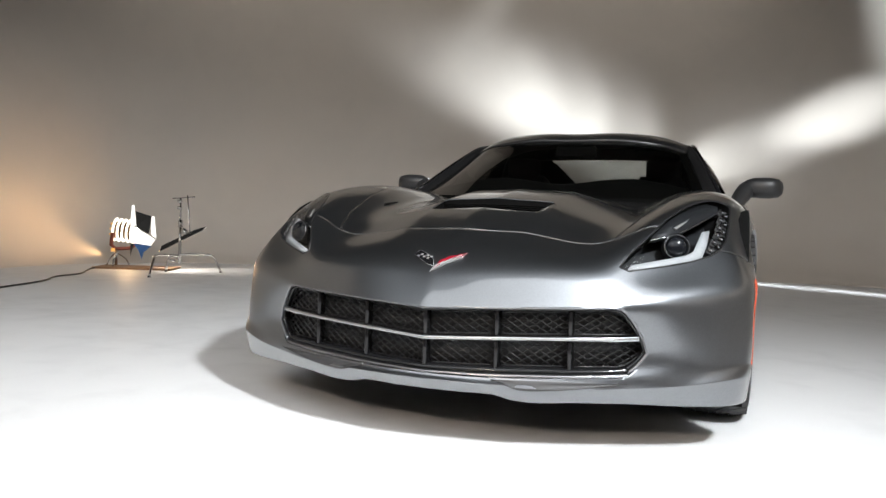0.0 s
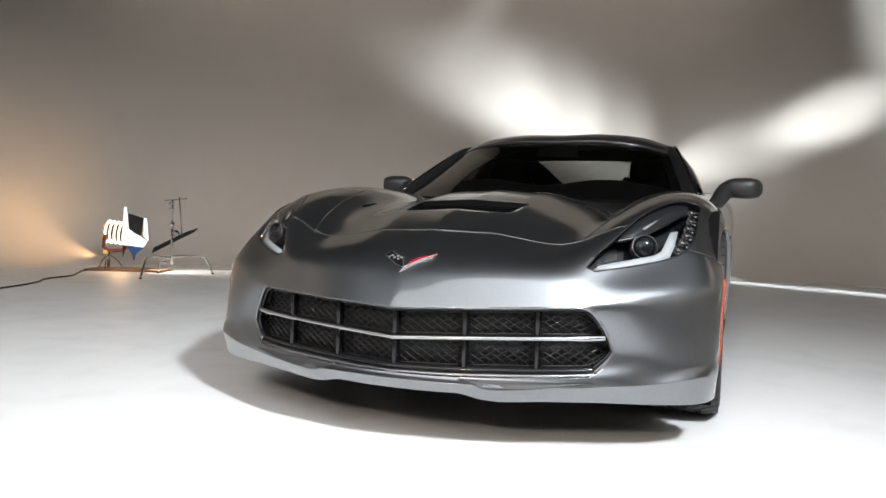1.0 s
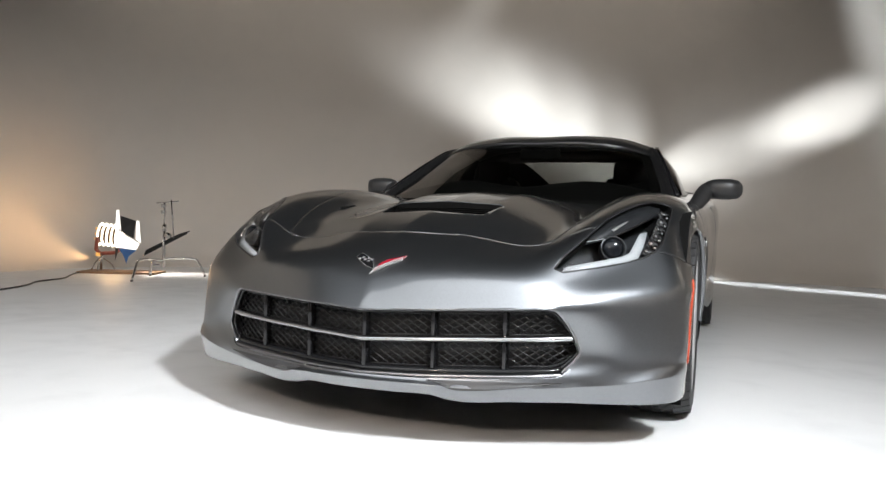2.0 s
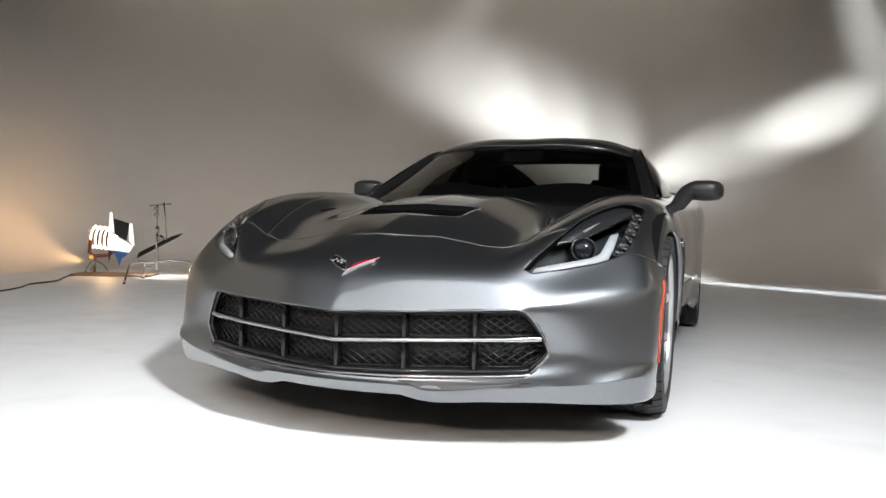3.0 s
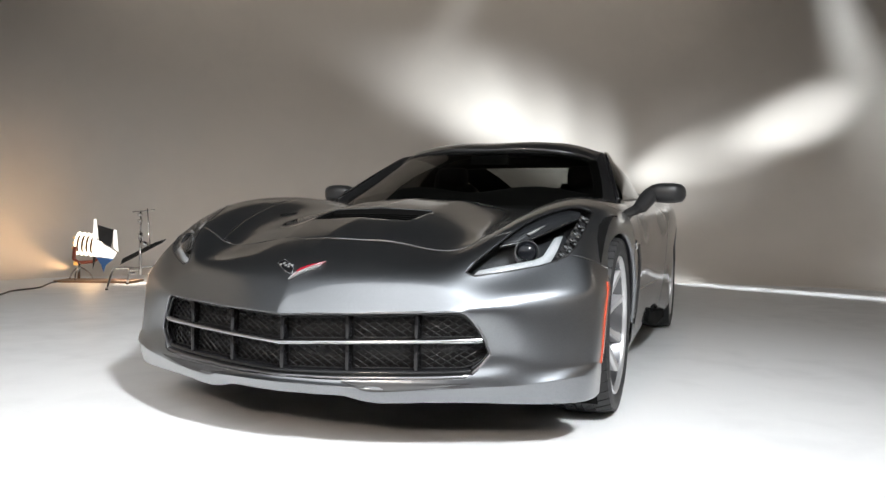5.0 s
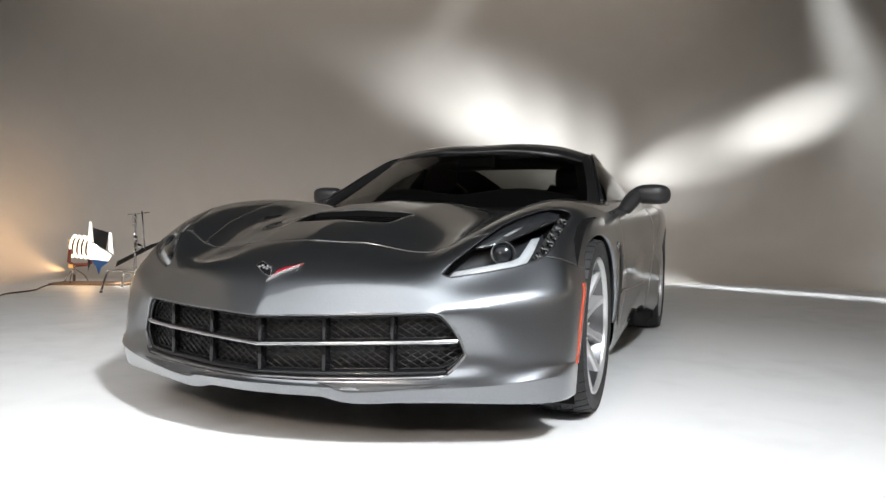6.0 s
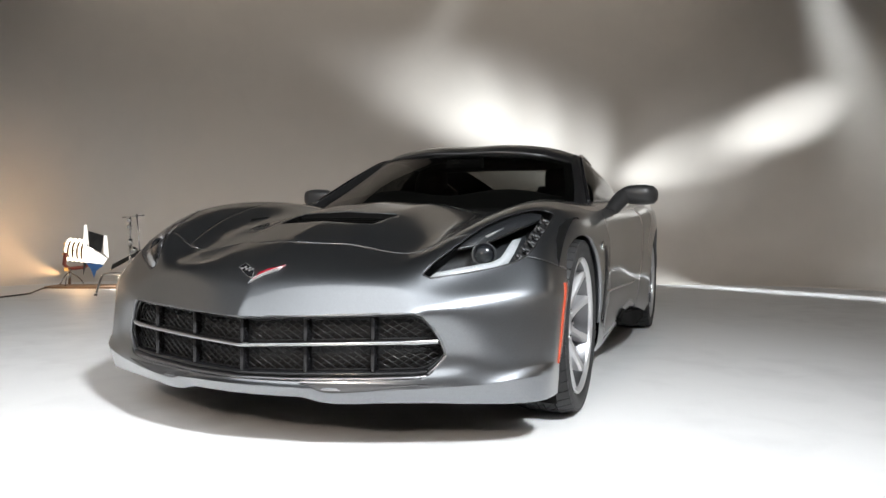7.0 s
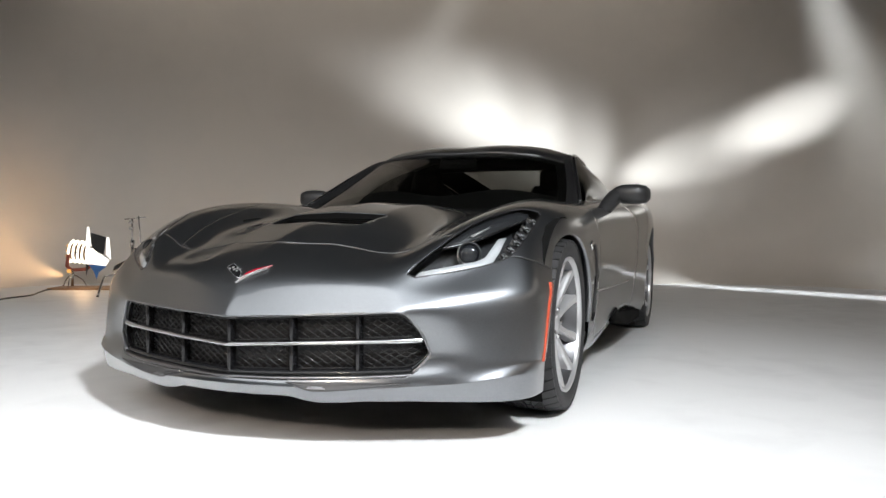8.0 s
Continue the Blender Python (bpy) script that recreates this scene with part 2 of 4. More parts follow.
def inside(p, poly):
    x, y = p
    hit = False
    for (x1, y1), (x2, y2) in zip(poly, poly[1:] + poly[:1]):
        if (y1 > y) != (y2 > y) and x < (x2 - x1) * (y - y1) / (y2 - y1) + x1:
            hit = not hit
    return hit


class View:
    """A flat projection along n: 2D places are along a and b."""

    def __init__(self, a, b):
        self.a = Vector(a).normalized()
        self.b = (Vector(b) - Vector(b).dot(self.a) * self.a).normalized()
        self.n = self.a.cross(self.b)

    def flat(self, p):
        p = Vector(p)
        return (p.dot(self.a), p.dot(self.b))


TOP, FRONT, SIDE = View((1, 0, 0), (0, 1, 0)), View((1, 0, 0), (0, 0, 1)), View((0, 1, 0), (0, 0, 1))


def cut_out(bm, view, poly, pick, keep=False):
    """Cut a closed outline, seen along the view, out of the faces that pick(centre) accepts. Returns the faces inside (kept) or deletes them."""
    poly = [tuple(p) for p in poly]
    lo = (min(p[0] for p in poly) - 0.05, min(p[1] for p in poly) - 0.05)
    hi = (max(p[0] for p in poly) + 0.05, max(p[1] for p in poly) + 0.05)

    def near(f):
        c = f.calc_center_median()
        u, v = view.flat(c)
        return lo[0] < u < hi[0] and lo[1] < v < hi[1] and pick(c)
    cand = {f for f in bm.faces if near(f)}
    for p, q in zip(poly, poly[1:] + poly[:1]):
        d = Vector((q[0] - p[0], q[1] - p[1]))
        if d.length < 1e-6:
            continue
        no = -d.y * view.a + d.x * view.b
        co = p[0] * view.a + p[1] * view.b
        x0, x1 = min(p[0], q[0]) - 1e-3, max(p[0], q[0]) + 1e-3
        y0, y1 = min(p[1], q[1]) - 1e-3, max(p[1], q[1]) + 1e-3
        hits = []
        for f in cand:
            uv = [view.flat(v.co) for v in f.verts]
            if max(u for u, _ in uv) >= x0 and min(u for u, _ in uv) <= x1 and max(v for _, v in uv) >= y0 and min(v for _, v in uv) <= y1:
                hits.append(f)
        if not hits:
            continue
        geom = set(hits)
        for f in hits:
            geom.update(f.edges)
            geom.update(f.verts)
        cand -= set(hits)
        r = bmesh.ops.bisect_plane(bm, geom=list(geom), plane_co=co, plane_no=no, dist=1e-5)
        cand |= {g for g in r["geom"] if isinstance(g, bmesh.types.BMFace)}
    inner = [f for f in cand if f.is_valid and inside(view.flat(f.calc_center_median()), poly)]
    if keep:
        return inner
    bmesh.ops.delete(bm, geom=inner, context="FACES")
    return []


def strip(line, w):
    """A narrow closed outline along a line."""
    P = [Vector(p) for p in line]
    left, right = [], []
    for i, p in enumerate(P):
        d = (P[min(i + 1, len(P) - 1)] - P[max(i - 1, 0)]).normalized()
        s = Vector((-d.y, d.x)) * w / 2
        left.append(tuple(p + s))
        right.append(tuple(p - s))
    return left + right[::-1]


def copy_faces(faces):
    """The faces as a mesh of their own."""
    q, idx = bmesh.new(), {}
    for f in faces:
        for v in f.verts:
            if v not in idx:
                idx[v] = q.verts.new(v.co)
        q.faces.new([idx[v] for v in f.verts])
    return q


# ---------------------------------------------------------------- the studio
def build_studio():
    # floor, cove, walls and rounded corners are one sweep of painted plaster
    back, left, right, front, corner, cove, top = 10.4, -5.4, 7.2, -5.0, 2.8, 0.7, 5.2
    def outline(inset):
        pts = []
        for cu, cv, a0 in ((right - corner, back - corner, 0), (left + corner, back - corner, 90), (left + corner, front + corner, 180), (right - corner, front + corner, 270)):
            for k in range(13):
                a = radians(a0 + 90 * k / 12)
                pts.append((cu + (corner - inset) * math.cos(a), cv + (corner - inset) * math.sin(a)))
        return pts
    rings = [[(*p, 0.0) for p in outline(cove)]]
    for k in range(1, 9):
        a = radians(90 * k / 8)
        rings.append([(*p, cove * (1 - math.cos(a))) for p in outline(cove * (1 - math.sin(a)))])
    rings.append([(*p, top) for p in outline(0)])
    wall = grid([[room(*p) for p in r] for r in rings], close=True)
    bmesh.ops.reverse_faces(wall, faces=wall.faces[:])
    ob = mesh_object("wall_cyclorama", wall, CYC)
    sol = ob.modifiers.new("thickness", "SOLIDIFY")
    sol.thickness, sol.offset = 0.12, -1
    tagged(ob, "white painted studio cyclorama wall with rounded corners", "wall", kind="structure")
    fl = bmesh.new()
    fl.faces.new([fl.verts.new(room(*p, 0.0)) for p in outline(cove)])
    bmesh.ops.inset_region(fl, faces=fl.faces[:], thickness=1.0)
    ob = mesh_object("floor", fl, FLOOR)
    tagged(ob, "smooth white painted studio floor", "floor", kind="structure")
    ce = bmesh.new()
    ce.faces.new([ce.verts.new(room(*p, top)) for p in outline(-0.1)])
    bmesh.ops.reverse_faces(ce, faces=ce.faces[:])
    tagged(mesh_object("ceiling", ce, CEIL), "dark studio ceiling high above the lamps", "ceiling", kind="structure")


build_studio()

# ---------------------------------------------------------------- the car: skin
# front rows from the lip up to the nose, from the middle outwards
LIP = ((0, -0.855, 0.168), (0.2, -0.828, 0.162), (0.4, -0.772, 0.156), (0.56, -0.700, 0.155), (0.72, -0.616, 0.149), (0.850, -0.516, 0.148))
LIP_EDGE = ((0, -0.886, 0.203), (0.2, -0.860, 0.201), (0.4, -0.803, 0.197), (0.56, -0.728, 0.203), (0.72, -0.642, 0.214), (0.866, -0.522, 0.230))
GRILLE_LOW = ((0, -0.868, 0.232), (0.2, -0.842, 0.232), (0.4, -0.785, 0.234), (0.555, -0.724, 0.238), (0.716, -0.634, 0.243), (0.864, -0.513, 0.262))
GRILLE_MID = ((0, -0.874, 0.31), (0.2, -0.846, 0.31), (0.41, -0.785, 0.306), (0.607, -0.680, 0.302), (0.72, -0.624, 0.296), (0.864, -0.507, 0.300))
GRILLE_TOP = ((0, -0.877, 0.405), (0.2, -0.849, 0.408), (0.4, -0.790, 0.415), (0.548, -0.724, 0.425), (0.71, -0.621, 0.43), (0.860, -0.493, 0.435))
BROW = ((0, -0.824, 0.480), (0.2, -0.800, 0.481), (0.4, -0.750, 0.480), (0.54, -0.695, 0.480), (0.70, -0.590, 0.493), (0.845, -0.472, 0.508))
NOSE = ((0, -0.745, 0.560), (0.2, -0.728, 0.557), (0.4, -0.690, 0.546), (0.53, -0.650, 0.540), (0.68, -0.536, 0.556), (0.796, -0.436, 0.583))
# rows over the bonnet, back to the windscreen
TOP1 = ((0, -0.585, 0.639), (0.2, -0.560, 0.626), (0.42, -0.535, 0.598), (0.575, -0.515, 0.644), (0.70, -0.425, 0.652), (0.806, -0.335, 0.645))
TOP2 = ((0, -0.33, 0.716), (0.2, -0.33, 0.703), (0.43, -0.33, 0.659), (0.57, -0.31, 0.704), (0.70, -0.245, 0.736), (0.828, -0.186, 0.692))
TOP3 = ((0, -0.02, 0.778), (0.2, -0.02, 0.765), (0.43, 0, 0.716), (0.57, 0, 0.756), (0.71, 0, 0.788), (0.852, 0, 0.735))
TOP4 = ((0, 0.20, 0.803), (0.2, 0.22, 0.793), (0.43, 0.30, 0.747), (0.58, 0.32, 0.788), (0.725, 0.32, 0.813), (0.868, 0.30, 0.748))
TOP5 = ((0, 0.42, 0.795), (0.2, 0.45, 0.792), (0.42, 0.55, 0.768), (0.60, 0.68, 0.796), (0.745, 0.78, 0.820), (0.868, 0.65, 0.757))
# belt and shoulder past the windscreen, then the tail
BELT = ((0.768, 1.05, 0.838), (0.77, 1.5, 0.862), (0.75, 1.95, 0.888), (0.70, 2.4, 0.915), (0.665, 2.85, 0.935))
SHOULDER = ((0.876, 1.0, 0.768), (0.886, 1.45, 0.778), (0.905, 1.9, 0.80), (0.915, 2.35, 0.84), (0.905, 2.8, 0.86))
DECK = ((0, 3.22, 0.985), (0.2, 3.22, 0.985), (0.4, 3.22, 0.98), (0.55, 3.2, 0.965), (0.68, 3.2, 0.95), (0.87, 3.15, 0.87))
TAIL = ((0, 3.55, 0.985), (0.2, 3.55, 0.985), (0.4, 3.53, 0.98), (0.55, 3.5, 0.97), (0.70, 3.46, 0.94), (0.83, 3.38, 0.86))
# flank: x of the six rows below the shoulder at each station
STATIONS = (-0.372, -0.2, 0.0, 0.3, 0.62, 1.0, 1.45, 1.9, 2.35, 2.8, 3.15, 3.38)
FLANK_X = (
    (0.882, 0.886, 0.886, 0.888, 0.889, 0.882), (0.892, 0.897, 0.897, 0.900, 0.902, 0.895), (0.89, 0.90, 0.902, 0.906, 0.909, 0.903),
    (0.86, 0.895, 0.905, 0.914, 0.917, 0.910), (0.86, 0.885, 0.885, 0.890, 0.902, 0.908), (0.845, 0.876, 0.882, 0.886, 0.902, 0.912),
    (0.815, 0.860, 0.882, 0.895, 0.907, 0.917), (0.81, 0.865, 0.893, 0.907, 0.92, 0.93), (0.89, 0.92, 0.925, 0.93, 0.938, 0.938),
    (0.885, 0.915, 0.92, 0.928, 0.935, 0.93), (0.86, 0.89, 0.90, 0.905, 0.91, 0.905), (0.80, 0.83, 0.85, 0.86, 0.865, 0.86))
FLANK_Z = ((0.148, 0.228, 0.262, 0.300, 0.43, 0.510), (0.147, 0.215, 0.262, 0.33, 0.45, 0.56), (0.15, 0.21, 0.27, 0.36, 0.48, 0.61))


def body_skin():
    """The closed shape of the body as a fine skin: a coarse cage, smoothed, and pulled until it runs through its own corners."""
    verts, index, faces, sharp = [], {}, [], []

    def vert(key, p):
        for s in ((1, -1) if p[0] > 1e-6 else (1,)):
            index[(*key, s)] = len(verts)
            verts.append(Vector((s * p[0], p[1], p[2])))
        if p[0] <= 1e-6:
            index[(*key, -1)] = index[(*key, 1)]

    front = (LIP, LIP_EDGE, GRILLE_LOW, GRILLE_MID, GRILLE_TOP, BROW)
    top = (NOSE, TOP1, TOP2, TOP3, TOP4, TOP5)
    for k, row in enumerate(front):
        for i, p in enumerate(row):
            vert(("f", i, k), p)
    for j, row in enumerate(top):
        for i, p in enumerate(row):
            vert(("t", i, j), p)
    for j in range(5):
        vert(("t", 4, 6 + j), BELT[j])
        vert(("t", 5, 6 + j), SHOULDER[j])
    for j, row in ((11, DECK), (12, TAIL)):
        for i, p in enumerate(row):
            vert(("t", i, j), p)
    for j, y in enumerate(STATIONS):
        zs = FLANK_Z[min(j, 2)]
        for k in range(6):
            vert(("s", j + 1, k), (FLANK_X[j][k], y, zs[k]))
    for k in range(6):
        z = FLANK_Z[2][k]
        bulge = 0.06 * math.sin(math.pi * (z - 0.1) / 0.8)
        for i in range(5):
            x, y, _ = TAIL[i]
            vert(("b", i, k), (x, y + bulge - 0.10 * (k == 0), z))

    def F(i, k):
        return ("f", i, k) if k < 6 else ("t", i, 0)

    def S(j, k):
        return ("t", 5, j) if k == 6 else (("f", 5, k) if j == 0 else ("s", j, k))

    def B(i, k):
        return ("t", i, 12) if k == 6 else (S(12, k) if i == 5 else ("b", i, k))

    def quad(a, b, c, d):
        for s in (1, -1):
            q = [index[(*v, s)] for v in (a, b, c, d)]
            faces.append(q if s == 1 else q[::-1])
    for i in range(5):
        for k in range(6):
            quad(F(i, k), F(i + 1, k), F(i + 1, k + 1), F(i, k + 1))
            quad(B(i + 1, k), B(i, k), B(i, k + 1), B(i + 1, k + 1))
        for j in range(5):
            quad(("t", i, j), ("t", i + 1, j), ("t", i + 1, j + 1), ("t", i, j + 1))
        quad(("t", i, 11), ("t", i + 1, 11), ("t", i + 1, 12), ("t", i, 12))
    for j in range(5, 11):
        quad(("t", 4, j), ("t", 5, j), ("t", 5, j + 1), ("t", 4, j + 1))
    for j in range(12):
        for k in range(6):
            quad(S(j, k), S(j + 1, k), S(j + 1, k + 1), S(j, k + 1))
    me = bpy.data.meshes.new("cage")
    me.from_pydata(verts, [], faces)
    me.update()
    # creases: the centre line, the two lines along the bonnet and the edge of the lip
    attr = me.attributes.new("crease_edge", "FLOAT", "EDGE")
    pairs = {}
    for k in range(4, 7):
        pairs[frozenset((index[(*F(0, k), 1)], index[(*(F(0, k + 1) if k < 6 else ("t", 0, 1)), 1)]))] = 1.0 if k < 6 else 0.8
    for j in range(5):
        pairs[frozenset((index[("t", 0, j, 1)], index[("t", 0, j + 1, 1)]))] = 1.0
        for s in (1, -1):
            pairs[frozenset((index[("t", 1, j, s)], index[("t", 1, j + 1, s)]))] = 0.9
    for i in range(5):
        for s in (1, -1):
            pairs[frozenset((index[("f", i, 1, s)], index[("f", i + 1, 1, s)]))] = 1.0
            pairs[frozenset((index[("f", i, 0, s)], index[("f", i + 1, 0, s)]))] = 0.8
            pairs[frozenset((index[("t", i, 12, s)], index[("t", i + 1, 12, s)]))] = 0.8
    for i in (3, 4):
        for s in (1, -1):
            pairs[frozenset((index[("f", i, 3, s)], index[("f", i + 1, 3, s)]))] = 0.2
    for i in range(4):
        for s in (1, -1):
            pairs[frozenset((index[("f", i, 4, s)], index[("f", i + 1, 4, s)]))] = 1.0 if i < 3 else 0.4
    for e in me.edges:
        attr.data[e.index].value = pairs.get(frozenset(e.vertices), 0.0)
    ob = new("cage", me)
    sub = ob.modifiers.new("smooth", "SUBSURF")
    sub.levels = sub.render_levels = 2
    aim = [v.co.copy() for v in me.vertices]
    for _ in range(7):
        dg = bpy.context.evaluated_depsgraph_get()
        got = ob.evaluated_get(dg).data
        for v, a in zip(me.vertices, aim):
            v.co += 0.9 * (a - got.vertices[v.index].co)
        me.update()
        ob.update_tag()
    sub.levels = sub.render_levels = 4
    dg = bpy.context.evaluated_depsgraph_get()
    dg.update()
    bm = bmesh.new()
    bm.from_mesh(ob.evaluated_get(dg).data)
    for layer in list(bm.edges.layers.float):
        bm.edges.layers.float.remove(layer)
    # the lip steps down either side of its middle
    for v in bm.verts:
        if v.co.y < -0.55 and v.co.z < 0.205:
            s = min(1.0, (0.205 - v.co.z) / 0.05)
            v.co.z += s * float(np.interp(abs(v.co.x), [0, 0.10, 0.16, 0.20, 0.25, 0.30, 0.36, 0.42], [0, 0.002, 0.005, 0.006, -0.006, -0.009, -0.005, 0]))
    # the folds of the centre line and of the two bonnet lines stay sharp
    for e in bm.edges:
        a, b = e.verts
        if a.co.y < 0.45 and a.co.z > 0.40 and all(abs(v.co.x) < 0.002 or (v.co.z > 0.55 and abs(abs(v.co.x) - 0.2) < 0.004) for v in (a, b)) and abs(a.co.x - b.co.x) < 0.003:
            e.smooth = False
    bpy.data.objects.remove(ob)
    bpy.data.meshes.remove(me)
    return bm

# ---------------------------------------------------------------- the car: panels
from mathutils.bvhtree import BVHTree

car = thing("sports_car", "grey metallic two-door sports coupe on the white floor", "car")
skin = body_skin()
SKIN = BVHTree.FromBMesh(skin)


def on_front(x, z, out=0.0):
    """The place on the skin seen from straight ahead."""
    hit = SKIN.ray_cast(Vector((x, -3, z)), Vector((0, 1, 0)))
    return Vector((x, hit[0].y - out, z))


def on_skin(p, n, out=0.0):
    """The place on the skin met along -n near p, pushed out."""
    n = Vector(n).normalized()
    hit = SKIN.ray_cast(Vector(p) + 0.3 * n, -n)
    return (hit[0] if hit[0] else Vector(p)) + out * n


def two_sided(bm):
    """The same shape on the other side of the car."""
    q = bm.copy()
    for v in q.verts:
        v.co.x = -v.co.x
    bmesh.ops.reverse_faces(q, faces=q.faces[:])
    return q


def both(name, bm, material, parent=None, label=""):
    """One part on each side of the car."""
    other = two_sided(bm)
    return part(name, bm, material, parent or car, label), part(name, other, material, parent or car, label)


def whole(half):
    """A half outline from the middle outwards and back, closed over both sides."""
    return list(half) + [(-x, z) for x, z in reversed(half) if x > 1e-6]


# openings
GRILLE_OUT = ((0, 0.407), (0.15, 0.413), (0.313, 0.420), (0.500, 0.428), (0.530, 0.427), (0.552, 0.416), (0.587, 0.362), (0.606, 0.306), (0.604, 0.293), (0.588, 0.270), (0.562, 0.240), (0.540, 0.231), (0.316, 0.222), (0.15, 0.217), (0, 0.217))
GRILLE_IN = ((0, 0.394), (0.15, 0.401), (0.313, 0.408), (0.500, 0.414), (0.522, 0.412), (0.540, 0.402), (0.573, 0.354), (0.592, 0.309), (0.589, 0.298), (0.576, 0.281), (0.552, 0.262), (0.530, 0.255), (0.316, 0.249), (0.15, 0.243), (0, 0.240))
cut_out(skin, FRONT, whole(GRILLE_OUT), lambda c: c.y < -0.6)

HN = Vector((0.45, -0.65, 0.60)).normalized()       # the way a headlight faces
HA = Vector((0.82, 0.57, 0)).normalized()
HB = HN.cross(HA)
HEAD_L, HEAD_R = View(HA, HB), View((-HA.x, HA.y, HA.z), (-HB.x, HB.y, HB.z))
HEAD = ((0.520, -0.662, 0.541), (0.543, -0.653, 0.527), (0.635, -0.577, 0.542), (0.706, -0.511, 0.555), (0.750, -0.462, 0.567), (0.778, -0.425, 0.586), (0.797, -0.382, 0.617),
        (0.806, -0.293, 0.664), (0.808, -0.180, 0.711), (0.808, -0.125, 0.732), (0.795, -0.112, 0.745), (0.765, -0.125, 0.753), (0.738, -0.155, 0.754), (0.712, -0.205, 0.748),
        (0.685, -0.262, 0.734), (0.658, -0.325, 0.716), (0.630, -0.403, 0.691), (0.601, -0.490, 0.651), (0.570, -0.558, 0.612), (0.536, -0.620, 0.573))
HEAD_2D = [HEAD_L.flat(p) for p in HEAD]
lens_faces = cut_out(skin, HEAD_L, HEAD_2D, lambda c: c.x > 0.45 and c.y < 0 and c.z > 0.45, keep=True)
lens_bm = copy_faces(lens_faces)
bmesh.ops.delete(skin, geom=lens_faces, context="FACES")
cut_out(skin, HEAD_R, HEAD_2D, lambda c: c.x < -0.45 and c.y < 0 and c.z > 0.45)

VENT = ((0, -0.368), (0.10, -0.366), (0.186, -0.361), (0.197, -0.350), (0.207, -0.265), (0.217, -0.182), (0.210, -0.172), (0.10, -0.180), (0, -0.184))
cut_out(skin, TOP, whole(VENT), lambda c: c.z > 0.6)

ARCH_F = [(-0.378, 0.0), (-0.378, 0.20), (-0.371, 0.30), (-0.347, 0.42), (-0.292, 0.528), (-0.205, 0.612), (-0.10, 0.655), (0, 0.667),
          (0.11, 0.654), (0.21, 0.606), (0.290, 0.520), (0.328, 0.42), (0.338, 0.30), (0.340, 0.0)]
ARCH_F = [tuple(p) for p in [(a.x, a.y) for a in catmull([(y, z, 0) for y, z in ARCH_F], 40)]]
ARCH_R = [(2.71 + 0.375 * math.cos(radians(a)), 0.345 + 0.375 * math.sin(radians(a))) for a in range(-60, 241, 8)]
for sgn in (1, -1):
    for arch in (ARCH_F, ARCH_R):
        cut_out(skin, SIDE, arch, lambda c: c.x * sgn > 0.6)

# inner shell: a black copy of the skin, standing in for shade in the gaps
shell = skin.copy()
shell.normal_update()
for v in shell.verts:
    v.co -= 0.012 * v.normal
part("inner_shell", shell, INNER, car)

# shut lines
GAP = 0.0045
HOOD_HALF = [(0, -0.600), (0.118, -0.581), (0.19, -0.560), (0.28, -0.539), (0.38, -0.536), (0.42, -0.535), (0.49, -0.519), (0.556, -0.491), (0.606, -0.474)]
HOOD_SIDE = [(0.484, -0.512), (0.508, -0.42), (0.535, -0.32), (0.563, -0.18), (0.592, -0.02), (0.640, 0.25), (0.690, 0.52), (0.735, 0.74)]
for sgn in (1, -1):
    cut_out(skin, TOP, strip([(sgn * x, y) for x, y in HOOD_HALF[:7]], 0.0018), lambda c: c.z > 0.5 and c.y < -0.4)
    cut_out(skin, TOP, strip([(sgn * x, y) for x, y in HOOD_HALF[6:]], 0.0011), lambda c: c.z > 0.5 and c.y < -0.4)
    cut_out(skin, TOP, strip([(sgn * x, y) for x, y in HOOD_SIDE], 0.0020), lambda c: c.z > 0.62)
    cut_out(skin, SIDE, strip([(-0.43, 0.592), (-0.379, 0.576), (-0.25, 0.540)], 0.003), lambda c: c.x * sgn > 0.72 and c.y < -0.2)
    cut_out(skin, SIDE, strip([(0.60, 0.10), (0.57, 0.40), (0.60, 0.70), (0.70, 0.86)], GAP), lambda c: c.x * sgn > 0.72)
    cut_out(skin, SIDE, strip([(1.86, 0.10), (1.90, 0.45), (1.84, 0.75), (1.78, 0.95)], GAP), lambda c: c.x * sgn > 0.72)
    cut_out(skin, SIDE, strip([(0.58, 0.20), (1.2, 0.205), (1.88, 0.21)], GAP), lambda c: c.x * sgn > 0.72)

HOOD_POLY = HOOD_HALF[:6] + HOOD_SIDE + [(0.74, 0.9), (0, 0.9)]
HOOD_POLY = HOOD_POLY + [(-x, y) for x, y in reversed(HOOD_POLY)]


groups = {}
for f in skin.faces:
    c = f.calc_center_median()
    side = "l" if c.x > 0 else "r"
    if c.y > 1.88 or (c.y > 1.8 and c.z > 0.8):
        key = "rear_bumper" if c.y > 3.22 and c.z < 0.9 else "rear_quarter_" + side if abs(c.x) > 0.6 else "rear_deck"
    elif c.z > 0.55 and inside((c.x, c.y), HOOD_POLY) and c.y < 0.9:
        key = "bonnet"
    elif c.y < -0.2 and c.z < np.interp(c.y, [-0.43, -0.379, -0.25], [0.592, 0.576, 0.540]) or (abs(c.x) < 0.8 and c.y < np.interp(abs(c.x), [p[0] for p in HOOD_HALF], [p[1] for p in HOOD_HALF])):
        key = "front_bumper"
    elif c.y < np.interp(c.z, [0.1, 0.4, 0.7, 0.86], [0.60, 0.57, 0.60, 0.70]):
        key = "front_wing_" + side
    elif c.z < 0.207:
        key = "side_sill_" + side
    else:
        key = "door_" + side
    groups.setdefault(key, []).append(f)
PANELS = {}
